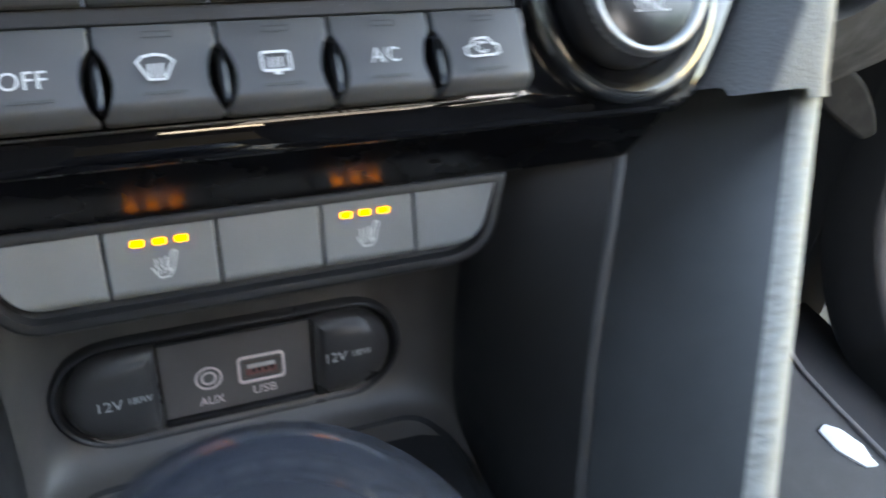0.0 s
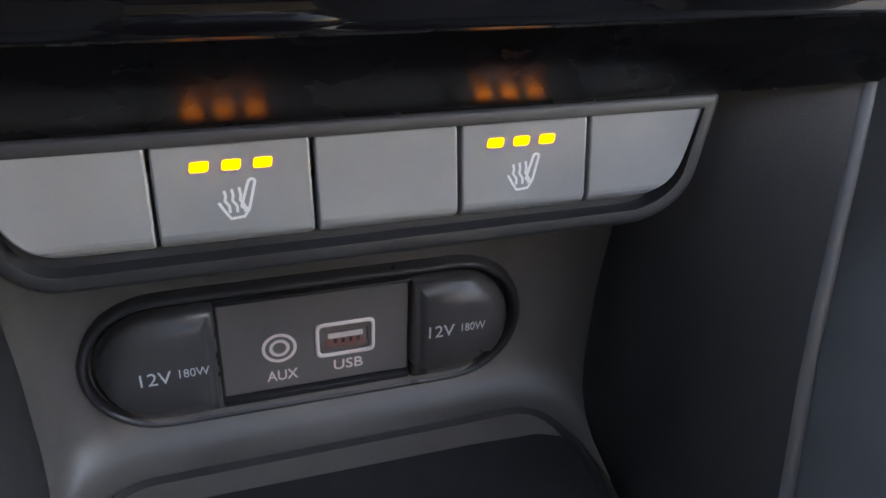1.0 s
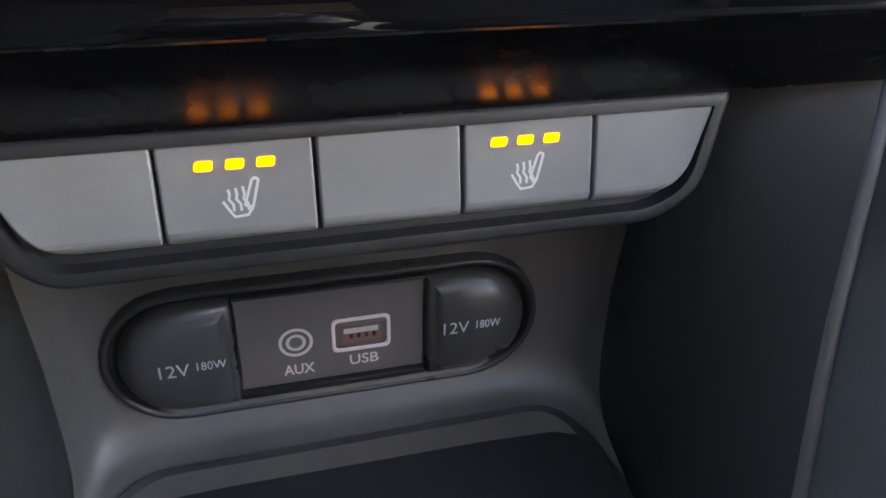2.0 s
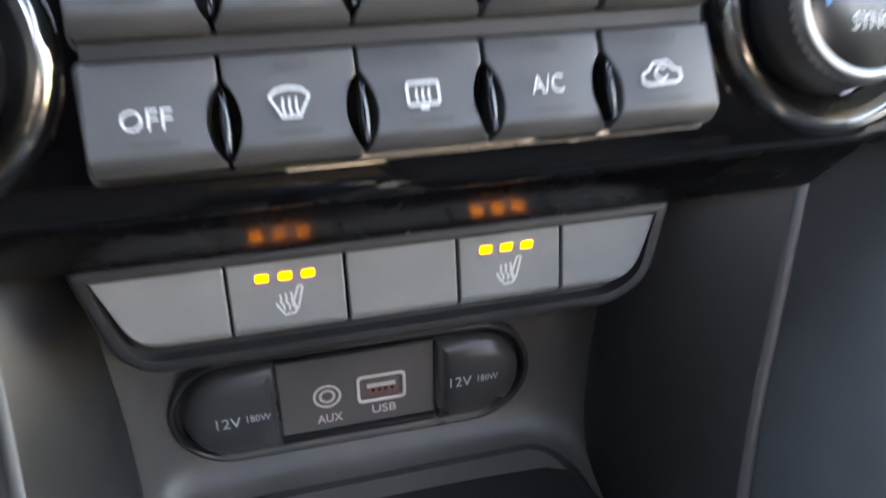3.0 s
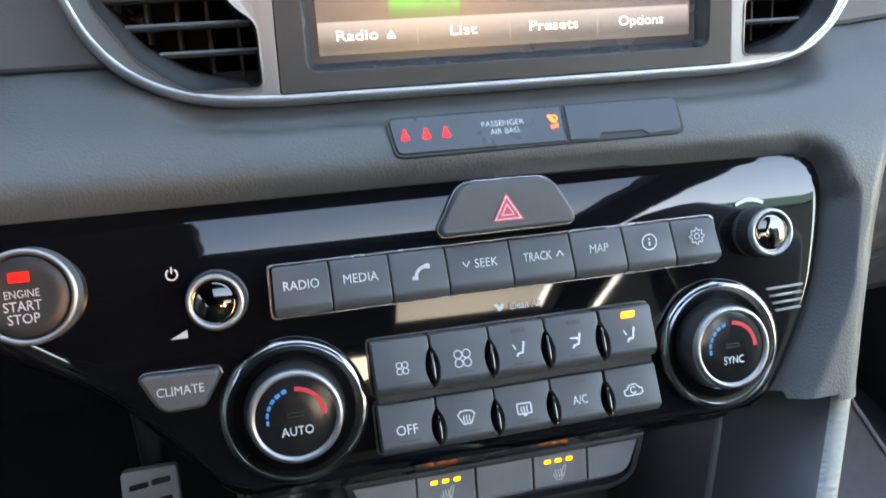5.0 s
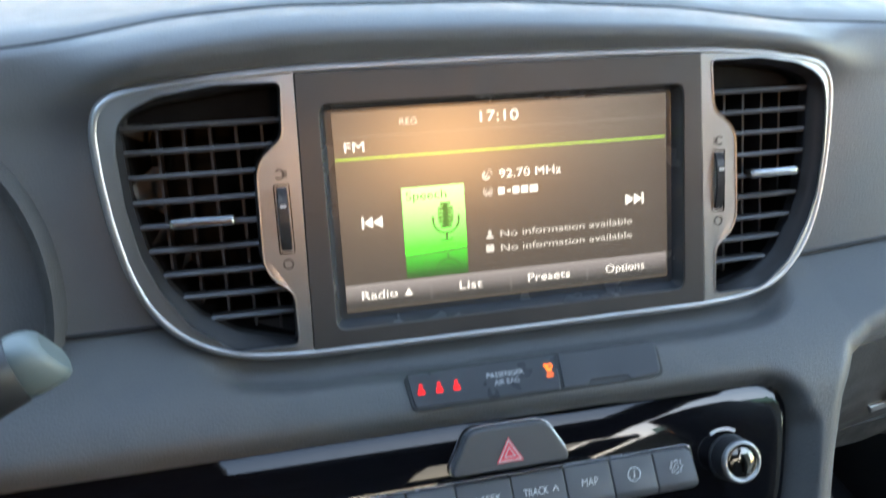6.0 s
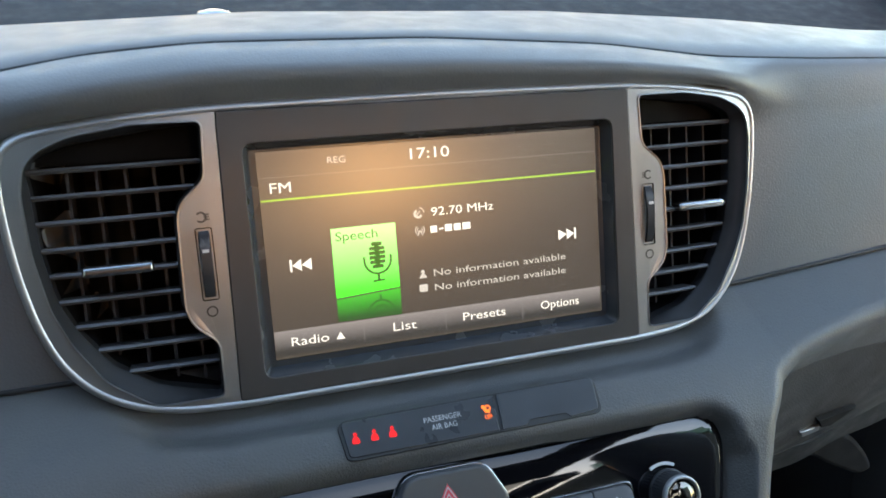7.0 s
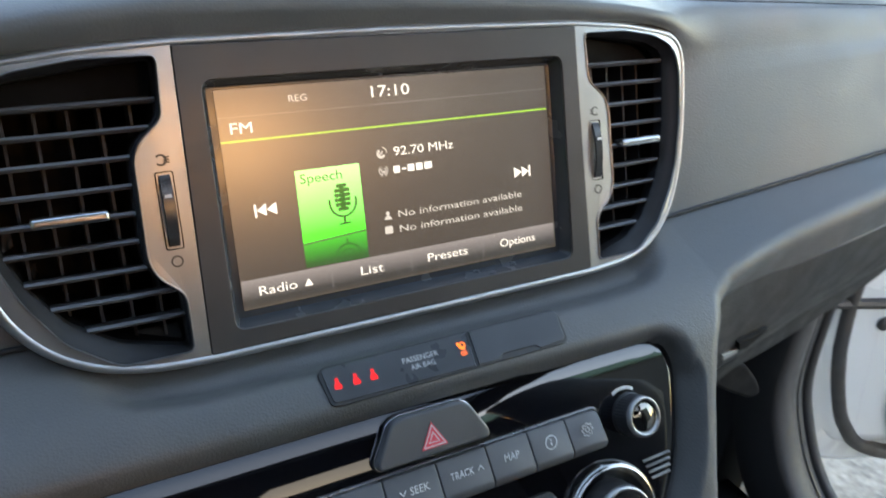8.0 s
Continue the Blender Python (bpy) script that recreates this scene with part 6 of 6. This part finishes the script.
for k in range(14):
    y = -0.42 + 0.055 * k
    z = -0.612 + 0.25 * max(0, y - 0.12)
    tread.append([Vector((0.10, y, z)), Vector((0.35, y, z + 0.002)), Vector((0.585, y, z + 0.002)), Vector((0.590, y, z - 0.006))])
floor_mat = thing("floor_mat", "dark grey floor mat with a bound edge", "floor mat", 0.38, -0.1, -0.61)
part("mat", grid(None, tread), MAT_PILE, floor_mat, sharp=60)
part("bound_edge", tube([(0.586, -0.42 + 0.05 * k, -0.609 + 0.25 * max(0, -0.54 + 0.05 * k)) for k in range(15)], 0.0035, steps=8), material("edge_binding", (0.16, 0.15, 0.15), 0.8, vary=0.15), floor_mat, "pale bound edge")

body = thing("car_body", "white painted car body with open passenger doorway", "car body", 0.75, 0.0, -0.9, kind="structure")
JX = 0.745


def smoothed(line, count=48):
    out = []
    for k in range(count):
        s = k / (count - 1) * (len(line) - 1)
        i = min(int(s), len(line) - 2)
        f = s - i
        out.append((line[i][0] * (1 - f) + line[i + 1][0] * f, line[i][1] * (1 - f) + line[i + 1][1] * f))
    for _ in range(4):
        out = [out[0]] + [((a[0] + 2 * b[0] + c[0]) / 4, (a[1] + 2 * b[1] + c[1]) / 4) for a, b, c in zip(out, out[1:], out[2:])] + [out[-1]]
    return out


# the doorway's edge and the inner edge of its trim, as y and z, from the sill up the hinge pillar
DOORWAY = smoothed([(-1.0, -0.615), (-0.2, -0.615), (0.04, -0.610), (0.123, -0.5735), (0.165, -0.530), (0.2065, -0.455), (0.2150, -0.400), (0.2160, -0.340), (0.220, -0.20), (0.26, 0.0), (0.36, 0.12)])
TRIM_IN = smoothed([(-1.0, -0.585), (-0.2, -0.585), (0.02, -0.570), (0.10, -0.535), (0.145, -0.490), (0.172, -0.440), (0.180, -0.390), (0.176, -0.330), (0.175, -0.20), (0.20, 0.0), (0.28, 0.12)])


def between(f, bulge, x):
    return [Vector((x, a[0] * (1 - f) + b[0] * f - bulge, a[1] * (1 - f) + b[1] * f + bulge * 0.6)) for a, b in zip(TRIM_IN, DOORWAY)]


TRIM_IN = [(a[0] * 0.5 + b[0] * 0.5, a[1] * 0.5 + b[1] * 0.5) for a, b in zip(TRIM_IN, DOORWAY)]
cols = [[Vector((0.66, p.y + 0.05, p.z - 0.05)) for p in between(0.0, 0.0, 0.66)]]
for f, bulge in ((0.0, 0.0), (0.12, 0.012), (0.35, 0.018), (0.60, 0.014), (0.70, 0.009), (0.72, 0.003), (0.75, 0.003), (0.77, 0.009), (0.92, 0.008), (1.0, 0.0)):
    cols.append(between(f, bulge * 0.7, 0.66 + 0.085 * f))
part("kick_trim", grid(None, [list(r) for r in zip(*cols)]), KICK, body, "dark grey sill and pillar trim", sharp=60)
part("door_seal", tube(between(1.0, 0.004, JX + 0.004), 0.0095), SEAL, body, "black rubber door seal")
cols = [[Vector((JX + dx, p.y + o, p.z - o * 0.8)) for p in between(1.0, 0.0, JX)] for dx, o in ((0.004, 0.004), (0.014, 0.010), (0.022, 0.05), (0.05, 0.09), (0.055, 0.22))]
part("doorway_edge", grid(None, [list(r) for r in zip(*cols)]), WHITE_PAINT, body, sharp=60)
part("side_below", box(JX + 0.02, -1.9, -0.85, JX + 0.06, -0.1, -0.66, 0.012), WHITE_PAINT, body)

door = thing("passenger_door", "open white passenger door with black seal and check strap", "car door", 0.9, 0.45, -0.5)
D0 = Matrix.Translation((0.80, 0.38, 0)) @ Matrix.Rotation(radians(-18), 4, "Z")
DM = D0 @ Matrix(((1, 0, 0, 0), (0, 0, 1, 0), (0, 1, 0, 0), (0, 0, 0, 1)))
door_edge = ccw(rounded([(0.070, -0.45), (0.125, -0.640), (0.185, -0.708), (0.26, -0.722), (0.95, -0.735), (0.97, 0.14), (0.040, 0.14), (0.045, -0.20)], [0.06, 0.05, 0.04, 0.05, 0.06, 0.03, 0.03, 0.1], 6))
loops = [[(u, v, 0.03) for u, v in door_edge], [(u, v, -0.052) for u, v in door_edge], [(u, v, -0.062) for u, v in inset(door_edge, 0.004)], [(u, v, -0.066) for u, v in inset(door_edge, 0.012)],
         [(u, v, -0.066) for u, v in inset(door_edge, 0.048)], [(u, v, -0.074) for u, v in inset(door_edge, 0.056)], [(u, v, -0.078) for u, v in inset(door_edge, 0.075)]]
bm = loft(loops, DM, cap_first=True)
part("panel", bm, WHITE_PAINT, door, sharp=45)
run = smoothed([(0.126, 0.10), (0.128, -0.20), (0.134, -0.385), (0.146, -0.460), (0.168, -0.530), (0.198, -0.602), (0.250, -0.666), (0.330, -0.703), (0.60, -0.712), (0.90, -0.712)], 60)
rows = []
for i, (u, v) in enumerate(run):
    a, b = run[max(i - 1, 0)], run[min(i + 1, len(run) - 1)]
    d = Vector((b[0] - a[0], b[1] - a[1])).normalized()
    s = Vector((-d.y, d.x))
    rows.append([DM @ Vector((u + s.x * w, v + s.y * w, n)) for w, n in ((-0.013, -0.060), (-0.012, -0.076), (-0.006, -0.084), (0.004, -0.086), (0.011, -0.080), (0.013, -0.066))])
part("door_seal", grid(None, rows), SEAL, door, "broad black rubber seal", sharp=60)
inner_edge = ccw(rounded([(0.262, -0.40), (0.285, -0.600), (0.330, -0.665), (0.88, -0.665), (0.88, 0.10), (0.25, 0.10)], [0.05, 0.04, 0.05, 0.05, 0.03, 0.03], 5))
part("door_trim", loft([[(u, v, -0.070) for u, v in inner_edge], [(u, v, -0.095) for u, v in inner_edge], [(u, v, -0.115) for u, v in inset(inner_edge, 0.02)]], DM), CONSOLE, door, "dark inner trim", sharp=50)
p, q = DM @ Vector((0.115, -0.374, -0.075)), DM @ Vector((0.225, -0.372, -0.085))
part("check_strap", tube([p + Vector((-0.05, 0.02, 0)), p, q], 0.009, steps=8), SEAL, door, "dark check strap")
part("bolt_cover", turned([(0.011, -0.074), (0.011, -0.084), (0.007, -0.088)], 0.204, -0.412, DM, 20), SEAL, door, "round dark plug")
for v in (-0.50, -0.385):
    p = DM @ Vector((0.085 - 0.06 * (v + 0.385) / 0.115 * -0.5, v, -0.07))
    part("hinge", box(p.x - 0.022, p.y - 0.020, p.z - 0.014, p.x + 0.016, p.y + 0.02, p.z + 0.014, 0.006), SEAL, door, "dark hinge")

paper = thing("paper_scrap", "crumpled white paper scrap on the floor mat", "paper", 0.56, 0.035, -0.61)
pts = [(u * 0.40, v * 0.80) for u, v in rounded([(-0.075, -0.004), (-0.02, -0.022), (0.05, -0.024), (0.075, -0.010), (0.055, -0.004), (0.03, 0.010), (-0.03, 0.018), (-0.07, 0.012)], 0.004, 3)]
bm = loft([[(u, v, 0.0) for u, v in ccw(pts)], [(u, v, 0.002) for u, v in inset(ccw(pts), 0.0005)], [(u * 0.6, v * 0.6, 0.004) for u, v in inset(ccw(pts), 0.0005)]], Matrix.Translation((0.562, 0.036, -0.610)) @ Matrix.Rotation(radians(-58), 4, "Z"), cap_first=True)
part("sheet", bm, PAPER, paper, sharp=30)

# ---- cabin behind and above ----
cabin = thing("cabin_shell", "car cabin shell with dark headliner and glass roof", "car interior", 0, -1.0, 0.3, kind="structure")
RZ = 0.50


# Unseen roof: its openings are placed to pass sun and sky to the dash.
def roof():
    bm = bmesh.new()
    for a in ((-0.66, -2.5, 0.66, -1.88), (-0.66, -1.10, 0.54, -0.80), (-0.66, -1.50, 0.14, -1.10), (-0.66, -1.58, 0.54, -1.50), (-0.66, -0.44, 0.54, -0.12), (-0.66, -1.88, 0.01, -1.58), (0.54, -1.88, 0.66, -1.20), (-0.66, -0.80, -0.22, -0.44), (0.42, -0.80, 0.54, -0.44)):
        box(a[0], a[1], RZ, a[2], a[3], RZ + 0.05, 0.006, bm)
    return bm


part("headliner", roof(), HEADLINER, cabin, "unseen dark grey headliner, openings placed for the light")
for y0, y1, glass in ((-1.91, -1.55, CLEAR_ROOF_GLASS), (-1.53, -1.07, REAR_ROOF_GLASS), (-0.83, -0.41, ROOF_GLASS)):
    pane = part("roof_glass", box(-0.53, y0, RZ + 0.052, 0.53, y1, RZ + 0.057, 0.0), glass, cabin, "unseen roof glass pane, tint set for the light")
for side in (-1, 1):
    part("a_pillar", tube([(side * 0.62, -0.10, RZ + 0.02), (side * 0.70, 0.22, 0.26), (side * 0.72, 0.46, 0.09)], [0.05, 0.045, 0.05], steps=14), HEADLINER, cabin, sharp=60)
    # Unseen pillar, widened forward to darken what the gloss plate mirrors.
    part("b_pillar", tube([(side * 0.63, -0.88, RZ + 0.02), (side * 0.69, -0.86, 0.25), (side * 0.72, -0.90, 0.0), (side * 0.74, -0.95, -0.6)], [0.09, 0.12, 0.12, 0.10], steps=14), CONSOLE, cabin, sharp=60)
    part("c_pillar", tube([(side * 0.60, -1.95, RZ + 0.02), (side * 0.70, -2.05, 0.0), (side * 0.72, -2.05, -0.6)], [0.09, 0.10, 0.12], steps=14), CONSOLE, cabin, sharp=60)
    part("rear_door", box(side * 0.72 - 0.03, -2.0, -0.62, side * 0.72 + 0.03, -1.0, 0.02, 0.02), CONSOLE, cabin)
    part("rear_side_glass", box(side * 0.70 - 0.003, -2.0, 0.0, side * 0.70 + 0.003, -1.0, RZ + 0.02, 0.0), PRIVACY, cabin, "dark privacy glass")
part("rear_glass", box(-0.62, -2.50, 0.03, 0.62, -2.49, RZ + 0.02, 0.0), REAR_GLASS, cabin, "tinted rear window")
# Added to hold back light from the driver's side.
part("driver_side_glass", box(-0.733, -0.95, 0.0, -0.727, 0.20, RZ + 0.02, 0.0), SIDE_GLASS, cabin, "unseen side glass, tinted to cut light from the driver's side")
part("driver_door", box(-0.76, -0.95, -0.62, -0.70, 0.30, 0.03, 0.02), CONSOLE, cabin)
part("tailgate", box(-0.70, -2.55, -0.62, 0.70, -2.45, 0.05, 0.03), CONSOLE, cabin)


def seat(x, y, label):
    s = thing("car_seat", label, "car seat", x, y, -0.6, group="front seats")
    part("cushion", box(x - 0.25, y - 0.25, -0.50, x + 0.25, y + 0.27, -0.30, 0.06, segments=4), SEAT_CLOTH, s)
    b = box(-0.24, -0.06, 0.0, 0.24, 0.06, 0.60, 0.05, segments=4)
    b.transform(Matrix.Translation((x, y - 0.27, -0.34)) @ Matrix.Rotation(radians(18), 4, "X"))
    part("backrest", b, SEAT_CLOTH, s)
    # Widened, the passenger's also shifted, to keep the sun off the radio panel.
    b = box(-0.17, -0.05, 0.0, 0.17, 0.05, 0.20, 0.04, segments=4)
    b.transform(Matrix.Translation((x - 0.04 * (x > 0), y - 0.45, 0.19)) @ Matrix.Rotation(radians(8), 4, "X"))
    part("headrest", b, SEAT_CLOTH, s)
    part("base", box(x - 0.20, y - 0.2, -0.62, x + 0.20, y + 0.18, -0.49, 0.02), DARK, s)


seat(-0.37, -0.72, "dark cloth driver's seat")
seat(0.37, -0.72, "dark cloth passenger seat")

windscreen = thing("windscreen", "clear raked windscreen of the car", "windscreen", 0, 0.3, 0.3, kind="structure")
rows = []
for k in range(13):
    x = -0.70 + 1.40 * k / 12
    bend = 0.10 * (x / 0.7) ** 2
    rows.append([Vector((x, 0.52 - bend, 0.075)), Vector((x * 0.95, 0.24 - bend * 0.9, 0.28)), Vector((x * 0.9, -0.10 - bend * 0.6, RZ + 0.03))])
pane = part("pane", grid(None, rows), GLASS, windscreen, sharp=80)
pane.visible_shadow = False

# ---- outside ----
bonnet = thing("bonnet", "white painted car bonnet", "bonnet", 0, 1.0, 0.0)
rows = []
for k in range(25):
    x = -0.78 + 1.56 * k / 24
    rows.append([Vector((x, 0.56 - 0.10 * (x / 0.75) ** 2 + s * 0.95, 0.030 + 0.035 * math.sin(min(1.0, s * 3) * 1.57) - 0.10 * s * s - 0.05 * (x / 0.78) ** 4)) for s in [j / 14 for j in range(15)]])
part("skin", grid(None, rows), WHITE_PAINT, bonnet, sharp=60)

bm = bmesh.new()
bmesh.ops.create_grid(bm, x_segments=4, y_segments=4, size=300)
bm.transform(Matrix.Translation((0, 0, -Z0)))
part("ground", bm, GRAVEL, None)
tagged(bpy.data.objects["ground"], "pale beige gravel of a car park", "ground", kind="structure")

house = thing("facade", "pale plastered building facade across the car park", "building", -4, 14, -Z0)
part("wall", box(-22, 14, -Z0, 14, 15, 5.5, 0.02), FACADE, house)
for k in range(9):
    x = -20 + 3.6 * k
    w = part("window", box(x, 13.93, 0.2, x + 1.5, 14.05, 2.0, 0.02), material("window_glass", (0.05, 0.06, 0.07), 0.1), house, "dark window")
    part("sill", box(x - 0.1, 13.85, 0.1, x + 1.6, 14.0, 0.2, 0.01), FACADE, w)

# Unseen block, added for the dark mass with green top in the gloss reflections.
skyline_block = thing("skyline_block", "unseen tall dark block with a green top, added for reflections", "building", 16, -13, -Z0)
part("wall", box(9.2, -16, -Z0, 17, -12, 7.5, 0.02), BLOCK_DARK, skyline_block)
part("roof", box(9.0, -16.2, 7.5, 17.2, -11.7, 8.5, 0.03), material("green_band", (0.24, 0.40, 0.34), 0.7, vary=0.1, blotch=1.0), skyline_block, "pale green top band")
# Unseen wall, added to block the low sun from the open door.
part("shade_wall", box(1.0, -6.5, -Z0, 4.6, -6.0, 1.90, 0.02), BLOCK_DARK, skyline_block, "unseen low wall added to keep sun off door and sill trim")
